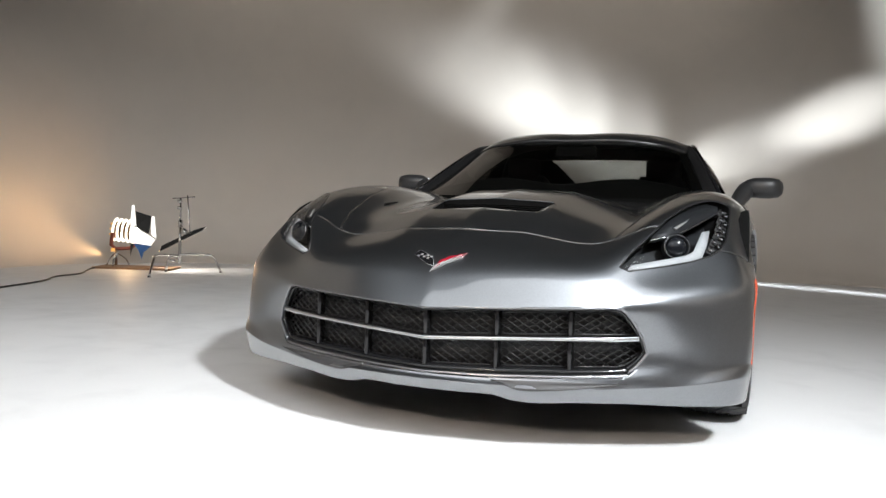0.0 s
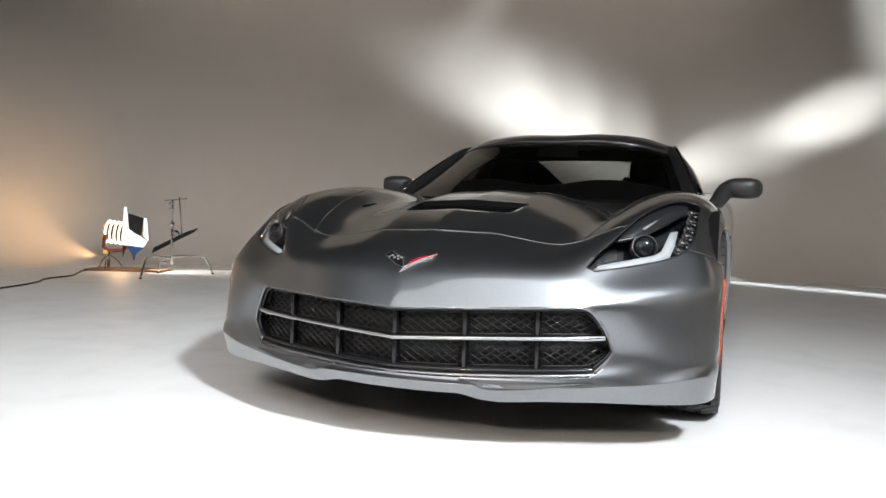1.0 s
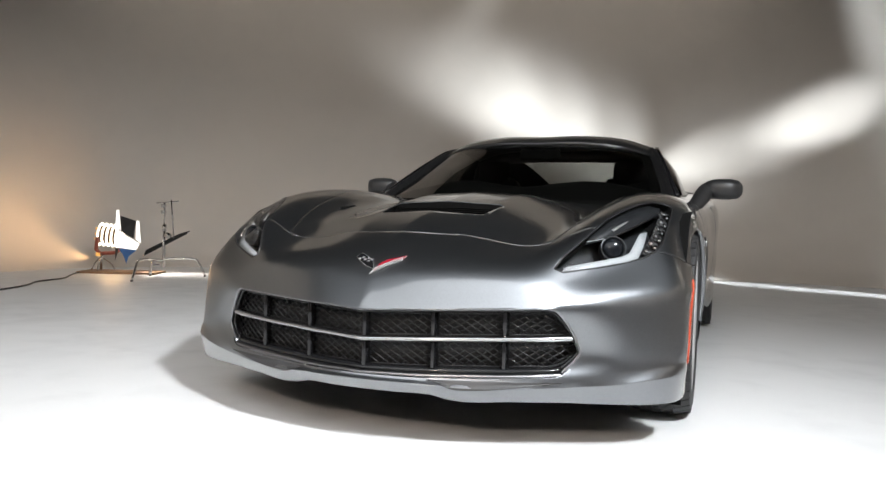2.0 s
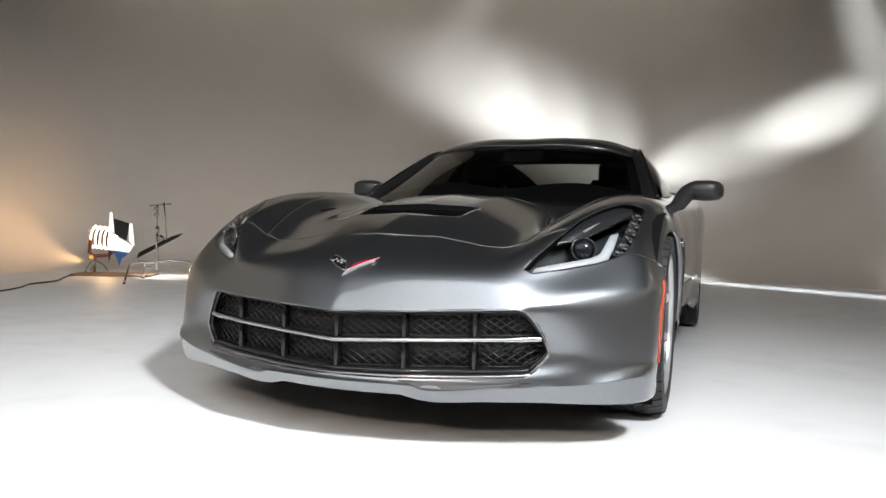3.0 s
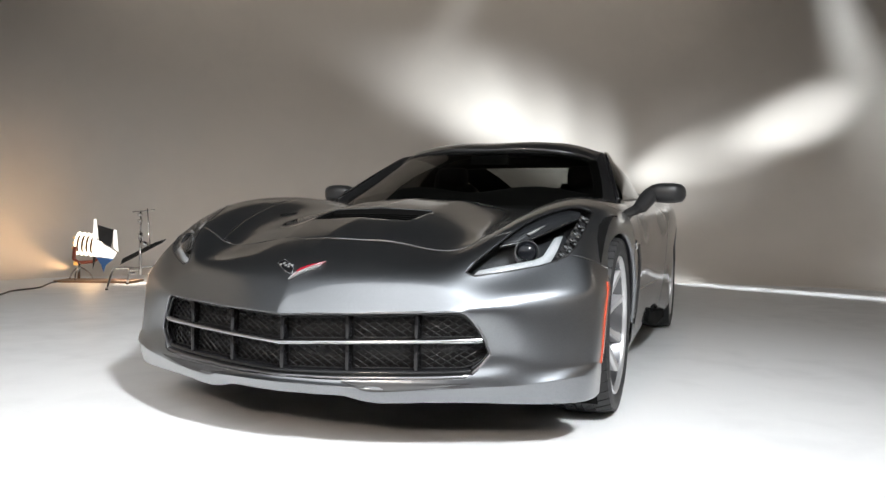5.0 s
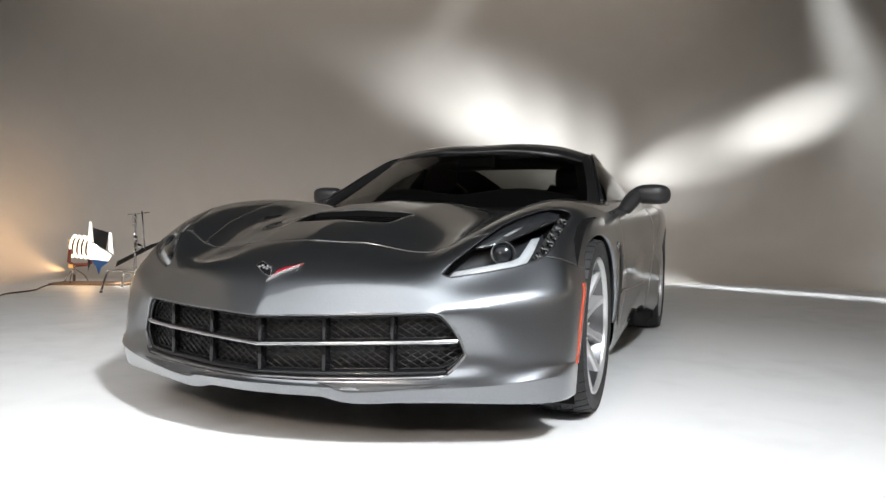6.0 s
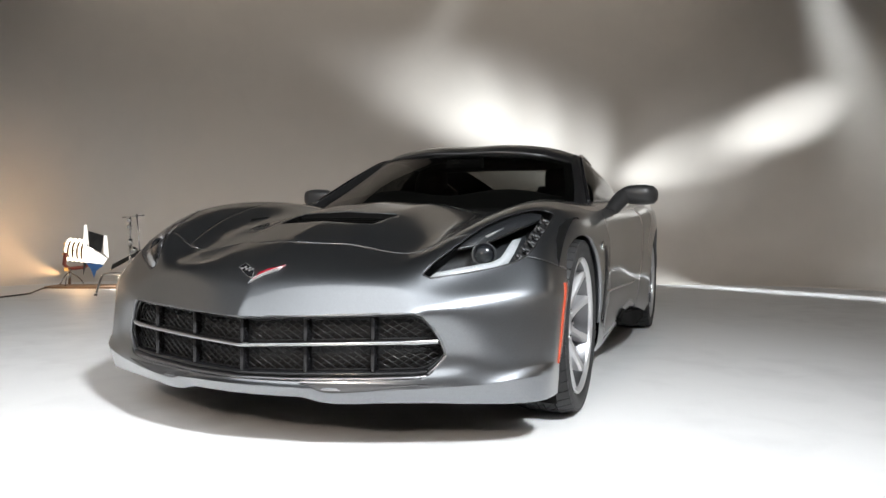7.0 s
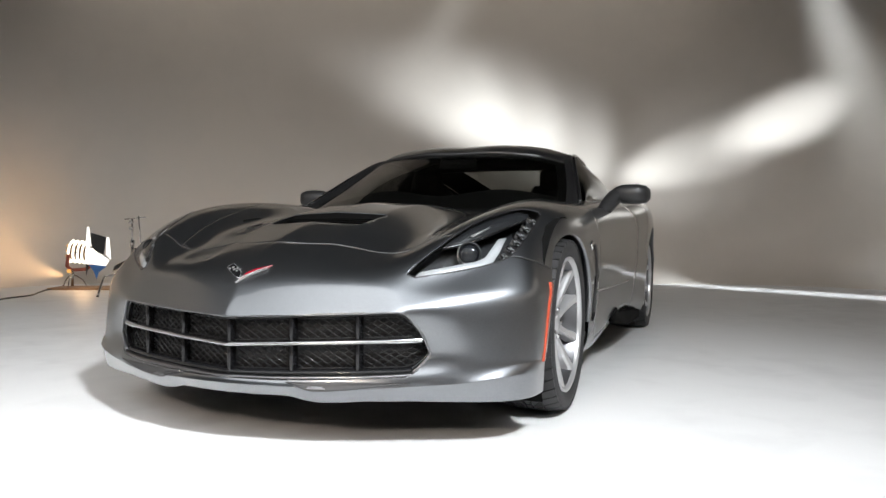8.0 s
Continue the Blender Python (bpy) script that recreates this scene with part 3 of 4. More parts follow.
for key, faces in groups.items():
    name = key[:-2] if key[-2:] in ("_l", "_r") else key
    ob = PANELS[key] = part(name, copy_faces(faces), PAINT, car)
    sol = ob.modifiers.new("sheet", "SOLIDIFY")
    sol.thickness, sol.offset = 0.003, -1
skin.free()

# ---- underside, wheel wells
under = box((1.56, 3.5, 0.02), (0, 1.45, 0.185))
part("floor_pan", under, INNER, car)
for y0, r, zc in ((0.0, 0.40, 0.33), (2.71, 0.40, 0.345)):
    arc = [(y0 + r * math.cos(a), zc + r * math.sin(a)) for a in (radians(-35 + 250 * k / 20) for k in range(21))]
    well = grid([[(x, y, z) for y, z in arc] for x in (0.50, 0.87)])
    back = well.faces.new([well.verts.new((0.50, y, z)) for y, z in arc])
    both("wheel_well", well, INNER)

for name, arch, hi in (("front_arch_flange", ARCH_F[3:37], 0.06), ("rear_arch_flange", [p for p in ARCH_R if p[1] > 0.16], 0.05)):
    rows = [[on_skin((1.0, y, z), (1, 0, 0)) for y, z in arch]]
    rows = [[p - Vector((d, 0, 0)) for p in rows[0]] for d in (0.001, 0.012, hi)]
    flange = grid(rows)
    for ob in both(name, flange, PAINT):
        ob.modifiers.new("sheet", "SOLIDIFY").thickness = 0.003

# ---- grille
def grille_y(x):
    return float(np.interp(abs(x), [0, 0.205, 0.404, 0.53, 0.61], [-0.866, -0.834, -0.780, -0.727, -0.674]))


def frame_ring(a, b, rows):
    """A frame between two outlines: rows of (share from a to b, depth)."""
    A, B = whole(a), whole(b)
    return grid([[(p[0] + (q[0] - p[0]) * s, grille_y(p[0] + (q[0] - p[0]) * s) + d, p[1] + (q[1] - p[1]) * s) for p, q in zip(A, B)] for s, d in rows], close=True)


def dense(half, n=48):
    return [(p.x, p.y) for p in catmull([(x, z, 0) for x, z in half], n)]


GO, GI = dense(GRILLE_OUT), dense(GRILLE_IN)
GO[0] = (0.0, GO[0][1]); GI[0] = (0.0, GI[0][1]); GO[-1] = (0.0, GO[-1][1]); GI[-1] = (0.0, GI[-1][1])
part("grille_surround", frame_ring(GO, GI, ((-0.08, 0.006), (-0.02, -0.006), (0.14, -0.009), (0.38, -0.005), (0.44, 0.012))), RIMMETAL, car, "satin metal rim round the grille")
part("grille_frame", frame_ring(GO, GI, ((0.42, 0.014), (0.50, 0.004), (0.80, 0.006), (1.0, 0.014), (1.05, 0.075))), GLOSSBLACK, car)
# near-black sheet, standing in for the shade behind the mesh
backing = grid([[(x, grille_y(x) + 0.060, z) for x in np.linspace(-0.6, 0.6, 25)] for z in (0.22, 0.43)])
part("grille_backing", backing, mat("grille_depth_shade", (0.004, 0.004, 0.0045), rough=0.6, vary=0.3, scale=40), car)


def grille_lo(x):
    return float(np.interp(abs(x), [0, 0.15, 0.316, 0.53, 0.552, 0.576, 0.592], [0.240, 0.243, 0.249, 0.255, 0.262, 0.281, 0.303]))


def grille_hi(x):
    return float(np.interp(abs(x), [0, 0.15, 0.313, 0.50, 0.522, 0.540, 0.573, 0.592], [0.394, 0.401, 0.408, 0.414, 0.412, 0.402, 0.354, 0.305]))


def bar_z(x):
    return float(np.interp(abs(x), [0, 0.205, 0.404, 0.60], [0.318, 0.328, 0.336, 0.341]))


bar_x = np.linspace(-0.585, 0.585, 61)
bar = bmesh.new()
prof = ((0.014, 0.0065), (0.002, 0.0075), (-0.004, 0.003), (-0.004, -0.003), (0.002, -0.0075), (0.014, -0.0065))
grid([[(x, grille_y(x) + dy, bar_z(x) + dz * (1 if abs(x) < 0.5 else 1.2)) for x in bar_x] for dy, dz in prof], bar)
bmesh.ops.recalc_face_normals(bar, faces=bar.faces[:])
part("grille_bar", bar, mat("grille_bar_metal", (0.46, 0.46, 0.47), rough=0.2, metal=1.0, vary=0.04, scale=40), car, "bright metal bar across the grille")
for x in (-0.404, -0.205, 0.0, 0.205, 0.404):
    for lo, hi in ((grille_lo(x) - 0.004, bar_z(x) - 0.006), (bar_z(x) + 0.006, grille_hi(x) + 0.004)):
        q = box((0.0125, 0.034, hi - lo), (x, grille_y(x) + 0.024, (lo + hi) / 2), 0.004)
        part("grille_divider", q, GLOSSBLACK, car)


MESHGLOSS = mat("grille_mesh_gloss", (0.009, 0.009, 0.010), rough=0.32, vary=0.1, scale=30)


def lattice(x0, x1, upper):
    """Crossed diagonal bars of one cell, with a thin rim."""
    bm = bmesh.new()
    lo = (lambda x: bar_z(x) + 0.010) if upper else (lambda x: grille_lo(x) + 0.003)
    hi = (lambda x: grille_hi(x) - 0.003) if upper else (lambda x: bar_z(x) - 0.010)
    for s in (1, -1):
        for c in range(-16, 17):
            run = []
            for k in range(0, 61):
                x = x0 + (x1 - x0) * k / 60
                z = 0.32 + s * 0.66 * (x - (x0 + x1) / 2) + c * 0.021 + 0.006
                if lo(x) <= z <= hi(x):
                    run.append((x, grille_y(x) + 0.034 + 0.001 * s, z))
            if len(run) > 2:
                tube([run[0], run[len(run) // 2], run[-1]], 0.0023, 6, bm, flat=1.0)
    xs = [x0 + (x1 - x0) * k / 12 for k in range(13)]
    for fn, d in ((lo, 0), (hi, 0)):
        tube([(x, grille_y(x) + 0.028, fn(x)) for x in xs], 0.0022, 4, bm)
    return bm


for a, b in ((0.010, 0.195), (0.215, 0.394), (0.414, 0.583)):
    for up in (True, False):
        for sx in (1, -1):
            part("grille_mesh", lattice(min(sx * a, sx * b), max(sx * a, sx * b), up), MESHGLOSS, car)

# ---- dark patches for the lip's shaded recesses, and small marks
CANARD_LOW = ((0.200, 0.2135), (0.242, 0.203), (0.275, 0.190), (0.321, 0.189), (0.416, 0.198), (0.505, 0.209), (0.564, 0.2165))
CANARD_TOP = ((0.200, 0.2145), (0.242, 0.2150), (0.275, 0.2155), (0.321, 0.2165), (0.416, 0.2180), (0.505, 0.2180), (0.564, 0.2175))
lowr = catmull([(x, z, 0) for x, z in CANARD_LOW], 25)
topr = catmull([(x, z, 0) for x, z in CANARD_TOP], 25)
blade = grid([[on_front(p.x, p.y, o) for p in row] for row, o in ((lowr, 0.002), (lowr, 0.0035))] +
             [[on_front(p.x + (q.x - p.x) * s, p.y + (q.y - p.y) * s, o) for p, q in zip(lowr, topr)] for s, o in ((0.15, 0.0035), (0.25, 0.001), (0.7, 0.001), (0.85, 0.004), (1.0, 0.002))])
# dark grey on the skin stands in for shade in the recess
both("lip_recess", blade, mat("lip_recess_shade", (0.035, 0.035, 0.037), rough=0.5))

# raised metal ticks on the ledge, one below each grille divider
for x in (-0.404, -0.205, 0.0, 0.205, 0.404):
    tick = grid([[on_front(x + dx, z, o) for dx, o in ((-0.0016, 0.0), (-0.0009, 0.0022), (0.0009, 0.0022), (0.0016, 0.0))] for z in (0.2150, 0.2190, 0.2230)])
    part("ledge_tick", tick, RIMMETAL, car)

mk = []
for k in range(13):
    s = k / 12
    z = 0.506 + (0.252 - 0.506) * s
    y0 = -0.338 + (-0.412 + 0.338) * s + 0.010 * math.sin(math.pi * s)
    w = 0.030
    mk.append([on_skin((0.9, y0 + w * t, z), (1, 0, 0), o) for t, o in ((0, 0.0), (0.1, 0.004), (0.9, 0.005), (1.0, 0.0))])
both("side_reflector", grid(mk), REFLECTOR, None, "long orange-red reflector strip")

# ---- headlights
HOUSING = mat("lamp_housing_black", (0.014, 0.015, 0.017), rough=0.5, vary=0.2, scale=40, spec=0.3)
PROJECTOR = mat("projector_glass", (0.008, 0.009, 0.011), rough=0.10, vary=0.05, spec=0.3)
CLEAR = mat("reflector_chrome", (0.30, 0.30, 0.31), rough=0.12, metal=1.0, vary=0.15, scale=200)
lens_bm.normal_update()
head_housing = lens_bm.copy()
r = bmesh.ops.extrude_face_region(head_housing, geom=head_housing.faces[:])
moved = [g for g in r["geom"] if isinstance(g, bmesh.types.BMVert)]
for v in moved:
    v.co -= 0.075 * HN
old = [f for f in head_housing.faces if not any(v in set(moved) for v in f.verts)]
bmesh.ops.delete(head_housing, geom=old, context="FACES")
bmesh.ops.reverse_faces(head_housing, faces=head_housing.faces[:])


def lamp_points(pts, depth):
    return [on_skin(p, HN, -depth) for p in pts]


DRL_LINE = ((0.542, -0.646, 0.537), (0.635, -0.576, 0.544), (0.720, -0.495, 0.560), (0.736, -0.472, 0.572), (0.748, -0.431, 0.608), (0.755, -0.372, 0.658),
            (0.733, -0.397, 0.652), (0.713, -0.475, 0.592), (0.694, -0.501, 0.580), (0.616, -0.576, 0.564), (0.552, -0.631, 0.550))
drl = prism(lamp_points(DRL_LINE, 0.010), -0.012 * HN)
bmesh.ops.triangulate(drl, faces=[f for f in drl.faces if len(f.verts) > 4])
LID = ((0.591, -0.539, 0.621), (0.656, -0.477, 0.639), (0.694, -0.418, 0.661), (0.744, -0.321, 0.696), (0.778, -0.205, 0.722), (0.774, -0.150, 0.744), (0.738, -0.168, 0.751), (0.712, -0.210, 0.746),
       (0.685, -0.266, 0.733), (0.658, -0.325, 0.716), (0.630, -0.403, 0.691), (0.604, -0.480, 0.655))
lid = prism(lamp_points(LID, 0.014), -0.010 * HN)
bmesh.ops.triangulate(lid, faces=[f for f in lid.faces if len(f.verts) > 4])
LED_POS = ((0.764, -0.435, 0.590), (0.774, -0.404, 0.615), (0.785, -0.367, 0.641), (0.789, -0.325, 0.664), (0.791, -0.266, 0.687), (0.792, -0.193, 0.714))
band = bmesh.new()
a_, b_ = lamp_points([(x - 0.010, y - 0.004, z + 0.004) for x, y, z in LED_POS], 0.022), lamp_points([(x + 0.010, y + 0.012, z - 0.002) for x, y, z in LED_POS], 0.022)
grid([a_, b_], band)

for sx in (1, -1):
    side = (lambda bm: bm) if sx == 1 else two_sided
    light = part("headlight", side(lens_bm.copy()), LENS, car, "clear headlight lens")
    part("housing", side(head_housing.copy()), HOUSING, light)
    part("daytime_lamp", side(drl.copy()), DRL, light, "white L-shaped light guide")
    part("upper_cover", side(lid.copy()), HOUSING, light)
    part("led_band", side(band.copy()), DARK, light)
    gasket = tube(lamp_points(HEAD + (HEAD[0],), 0.001), 0.0032, 6)
    part("seal", side(gasket), DARK, light)
    rim = tube(lamp_points(LID[0:5], 0.010), 0.0016, 6)
    part("chrome_edge", side(rim), CHROME, light)
    bar_pts = lamp_points(((0.655, -0.448, 0.667), (0.672, -0.412, 0.680), (0.694, -0.362, 0.695), (0.692, -0.372, 0.692), (0.678, -0.414, 0.677), (0.664, -0.450, 0.663)), 0.010)
    part("side_lamp", side(prism(bar_pts, -0.006 * HN)), mat("grey_side_lamp", (0.22, 0.22, 0.22), rough=0.4, vary=0.1), light)
    # projector
    c = Vector((0.662, -0.492, 0.600))
    d = Vector((0.30, -0.93, 0.22)).normalized()
    M = look(c, c + d) @ pose(0, 0, 0, 180, 0, 0)
    ring = revolve(((-0.035, 0.040), (0.0, 0.040), (0.006, 0.037), (0.004, 0.034), (-0.006, 0.033)), 32, "Z")
    ball = revolve([(-0.004 + 0.016 * math.cos(a), 0.032 * math.sin(a)) for a in (radians(90 - 9 * k) for k in range(11))], 32, "Z")
    cup = revolve(((-0.006, 0.033), (-0.02, 0.02), (-0.024, 0.002)), 32, "Z")
    for nm, q, mt in (("projector_ring", ring, HOUSING), ("projector_lens", ball, PROJECTOR), ("projector_cup", cup, INNER)):
        bmesh.ops.transform(q, matrix=M, verts=q.verts)
        part(nm, side(q), mt, light)
    arc = tube([M @ Vector((0.0375 * math.cos(a), 0.0375 * math.sin(a), 0.004)) for a in (radians(-60 + 10 * k) for k in range(22))], 0.0010, 6)
    part("projector_trim", side(arc), CHROME, light)
    for k, p in enumerate(LED_POS):
        base = on_skin(p, HN, -0.010)
        M2 = look(base, base + Vector((0.42, -0.86, 0.28)).normalized()) @ pose(0, 0, 0, 180, 0, 30)
        tray = box((0.034, 0.024, 0.006), (0, 0, -0.008), 0.002)
        bmesh.ops.transform(tray, matrix=M2, verts=tray.verts)
        cluster = part("led_cluster", side(tray), DARK, light, "clear faceted lamp cluster")
        facet = bmesh.new()
        for dx, dy, rr in ((-0.0085, 0.003, 0.0085), (0.008, -0.003, 0.0085), (0.001, 0.008, 0.0055)):
            revolve(((-0.008, rr * 0.45), (-0.002, rr * 0.8), (0.0, rr), (0.0012, rr * 0.86), (-0.003, rr * 0.62), (-0.005, 0.0)), 7, "Z", facet)
            for v in facet.verts[-42:]:
                v.co.x += dx
                v.co.y += dy
        bmesh.ops.transform(facet, matrix=M2, verts=facet.verts)
        part("led_reflector", side(facet), CLEAR, cluster, smooth=False)

# ---- bonnet vent, emblem
bon = PANELS["bonnet"]
vent_z = 0.028
vn = dense(VENT, 30)
vent = bmesh.new()
ring_t = [on_skin((x, y, 0.72), (0, 0, 1), -0.001) for x, y in whole(vn)]
vs_t, vs_b = [vent.verts.new(p) for p in ring_t], [vent.verts.new(p - Vector((0, 0, vent_z))) for p in ring_t]
for i in range(len(vs_t)):
    k = (i + 1) % len(vs_t)
    if (vs_t[i].co - vs_t[k].co).length > 1e-7:
        vent.faces.new((vs_t[i], vs_t[k], vs_b[k], vs_b[i]))
part("bonnet_vent", vent, INNER, bon)
floor_v = bmesh.new()
floor_v.faces.new([floor_v.verts.new(p - Vector((0, 0, vent_z))) for p in ring_t[:-1]])
part("vent_floor", floor_v, INNER, bon, smooth=False)
for k in range(5):
    y = -0.345 + 0.034 * k
    hw = float(np.interp(y, [-0.36, -0.325, -0.215, -0.18], [0.15, 0.185, 0.195, 0.195]))
    z = on_skin((0, y, 0.7), (0, 0, 1)).z
    sl = loft([[(-hw, y + 0.003, z - 0.022), (0, y, z - 0.018), (hw, y + 0.003, z - 0.022)], [(-hw, y + 0.026, z - 0.027), (0, y + 0.024, z - 0.025), (hw, y + 0.026, z - 0.027)]], 9, 2)
    ob = part("vent_slat", sl, INNER, bon)
    ob.modifiers.new("sheet", "SOLIDIFY").thickness = 0.003

EN = Vector((0, -0.72, 0.69))
SILVER = mat("emblem_silver", (0.45, 0.45, 0.46), rough=0.3, metal=0.6, vary=0.03)
RED = mat("emblem_red", (0.27, 0.010, 0.022), rough=0.2, coat=1.0)


def badge(name, pts, material, out, parent, thick=0.003):
    q = prism([on_skin(p, EN, out) for p in pts], EN * thick)
    return part(name, q, material, parent, smooth=False)


flag_r = ((-0.002, -0.797, 0.509), (0.012, -0.774, 0.532), (0.040, -0.757, 0.546), (0.068, -0.748, 0.553), (0.092, -0.737, 0.561), (0.076, -0.757, 0.545), (0.046, -0.772, 0.533), (0.018, -0.786, 0.520))
flag_r = tuple((0.90 * x, -0.795 + 0.90 * (y + 0.795), 0.511 + 0.96 * (z - 0.511)) for x, y, z in flag_r)
flag_l = ((-0.004, -0.792, 0.514), (-0.012, -0.772, 0.533), (-0.044, -0.752, 0.551), (-0.070, -0.740, 0.561), (-0.082, -0.756, 0.548), (-0.056, -0.772, 0.534), (-0.030, -0.786, 0.521))
emblem = badge("emblem", ((-0.010, -0.806, 0.500), (0.0, -0.790, 0.516), (0.022, -0.778, 0.527), (0.060, -0.762, 0.541), (0.076, -0.755, 0.546), (0.072, -0.760, 0.541), (0.030, -0.782, 0.522), (0.006, -0.798, 0.507)), SILVER, 0.002, car, 0.005)
tagged(emblem, "crossed red and chequered metal flags badge")
badge("red_flag", flag_r, RED, 0.0015, emblem, 0.005)
badge("dark_flag", flag_l, GLOSSBLACK, 0.0015, emblem, 0.004)
for u, v in ((-0.022, -0.006), (-0.036, 0.004), (-0.046, -0.007), (-0.056, 0.010), (-0.066, -0.001), (-0.032, -0.016)):
    cx = Vector((u, -0.762 + 0.1 * v, 0.5435 + v * 0.7))
    sq = [cx + Vector((a, b * 0.69, b * 0.72)) for a, b in ((-0.004, -0.0035), (0.004, -0.0035), (0.004, 0.0035), (-0.004, 0.0035))]
    badge("check", sq, SILVER, 0.005, emblem, 0.001)
q = tube([on_skin(p, EN, 0.005) for p in flag_r + flag_r[:1]], 0.0013, 5)
part("red_flag_edge", q, SILVER, emblem)
for k in range(3):
    ends = [on_skin((x, -0.79 + 0.05 * t, 0.512 + 0.045 * t), EN, 0.0065) for x, t in ((0.012 + 0.018 * k, 0.16 + 0.20 * k), (0.036 + 0.020 * k, 0.42 + 0.22 * k))]
    part("flag_stripe", tube(ends, 0.0014, 5), SILVER, emblem)
q = tube([on_skin(p, EN, 0.005) for p in flag_l + flag_l[:1]], 0.0007, 5)
part("dark_flag_edge", q, SILVER, emblem)

# ---- glasshouse
WS = (((0, 0.40, 0.782), (0.3, 0.455, 0.782), (0.55, 0.62, 0.788), (0.705, 0.79, 0.802)),
      ((0, 0.78, 0.964), (0.29, 0.82, 0.957), (0.51, 0.93, 0.945), (0.655, 1.06, 0.925)),
      ((0, 1.15, 1.113), (0.25, 1.165, 1.110), (0.45, 1.215, 1.095), (0.585, 1.31, 1.065)))
part("windscreen", loft([mirrored(r) for r in WS], 33, 17), WINDSCREEN, car, "dark tinted windscreen")
BAND = mat("black_glass_border", (0.006, 0.006, 0.006), rough=0.15)
frit = bmesh.new()
edge = catmull([WS[0][3], WS[1][3], WS[2][3]], 17)
inn = [p + Vector((-0.045, -0.012, 0.004)) for p in edge]
grid([[p + Vector((0, 0, -0.004)) for p in edge], [p + Vector((0, 0, -0.004)) for p in inn]], frit)
both("windscreen_border", frit, BAND)
hdr = catmull(mirrored(WS[2]), 33)
part("header_border", grid([[p - Vector((0, 0, 0.004)) for p in hdr], [p + Vector((0, -0.05, -0.026)) for p in hdr]]), BAND, car)

PILLAR = mat("black_pillar_paint", (0.010, 0.010, 0.0105), rough=0.38, vary=0.1)
A_OUT = ((0.765, 0.84, 0.816), (0.712, 1.06, 0.932), (0.640, 1.32, 1.065), (0.585, 1.50, 1.130))
A_IN = ((0.705, 0.79, 0.802), (0.655, 1.06, 0.925), (0.600, 1.27, 1.040), (0.575, 1.38, 1.09))
A_MID = tuple(tuple(0.5 * (Vector(a) + Vector(b)) + Vector((0.008, -0.012, 0.010))) for a, b in zip(A_IN, A_OUT))
ob_l, ob_r = both("windscreen_pillar", loft([A_IN, A_MID, A_OUT], 20, 7), PILLAR)
ROOF = (((0, 1.145, 1.121), (0.225, 1.155, 1.124), (0.45, 1.213, 1.102), (0.585, 1.31, 1.068)),
        ((0, 1.27, 1.163), (0.225, 1.28, 1.166), (0.44, 1.33, 1.146), (0.590, 1.40, 1.100)),
        ((0, 1.45, 1.183), (0.225, 1.45, 1.186), (0.43, 1.50, 1.172), (0.585, 1.55, 1.128)),
        ((0, 1.88, 1.169), (0.225, 1.88, 1.172), (0.43, 1.89, 1.155), (0.580, 1.90, 1.108)))
# near-black roof: the dark ceiling's reflection is put into its colour
ROOFDARK = mat("darkened_roof_lacquer", (0.014, 0.014, 0.015), rough=0.3, coat=0.5, vary=0.1)
roof = loft([mirrored(r) for r in ROOF], 45, 25)
ob = part("roof", roof, ROOFDARK, car, "roof panel with two shallow domes, darkened in its colour")
ob.modifiers.new("sheet", "SOLIDIFY").thickness = 0.02
SG_LOW = ((0.768, 0.86, 0.828), (0.776, 1.2, 0.848), (0.774, 1.5, 0.864), (0.755, 1.92, 0.888))
SG_TOP = ((0.766, 0.85, 0.824), (0.668, 1.22, 1.015), (0.606, 1.50, 1.120), (0.590, 1.90, 1.105))
SG_MID = tuple(tuple(0.5 * (Vector(a) + Vector(b)) + Vector((0.022, 0, 0.004))) for a, b in zip(SG_LOW, SG_TOP))
both("side_window", loft([SG_LOW, SG_MID, SG_TOP], 24, 9), SIDEGLASS)
both("window_trim", tube(catmull(SG_TOP, 24), 0.012, 6), GLOSSBLACK)
both("belt_trim", tube(catmull(SG_LOW, 24), 0.009, 6), GLOSSBLACK)
SAIL_LOW = ((0.755, 1.90, 0.886), (0.705, 2.40, 0.917), (0.668, 2.85, 0.937))
SAIL_TOP = ((0.590, 1.90, 1.108), (0.575, 2.35, 1.055), (0.57, 2.85, 0.965))
SAIL_MID = tuple(tuple(0.5 * (Vector(a) + Vector(b)) + Vector((0.02, 0, 0.004))) for a, b in zip(SAIL_LOW, SAIL_TOP))
both("quarter_window", loft([SAIL_LOW, SAIL_MID, SAIL_TOP], 16, 7), GLOSSBLACK)
HATCH = (((0, 1.88, 1.158), (0.225, 1.88, 1.168), (0.43, 1.89, 1.152), (0.585, 1.90, 1.108)),
         ((0, 2.45, 1.118), (0.225, 2.45, 1.118), (0.42, 2.45, 1.100), (0.575, 2.40, 1.045)),
         ((0, 3.22, 0.985), (0.225, 3.22, 0.985), (0.42, 3.20, 0.978), (0.60, 3.05, 0.950)))
part("rear_window", loft([mirrored(r) for r in HATCH], 33, 17), HATCHGLASS, car, "tinted hatch window")
edge_in = ((0.400, 1.92, 1.150), (0.372, 2.45, 1.102), (0.345, 3.14, 0.990))
edge_out = ((0.570, 1.92, 1.098), (0.565, 2.42, 1.042), (0.590, 3.03, 0.945))
edge_mid = tuple(tuple(0.5 * (Vector(a) + Vector(b)) + Vector((0.012, 0, 0.008))) for a, b in zip(edge_in, edge_out))
both("rear_window_border", loft([edge_in, edge_mid, edge_out], 14, 5), INNER)
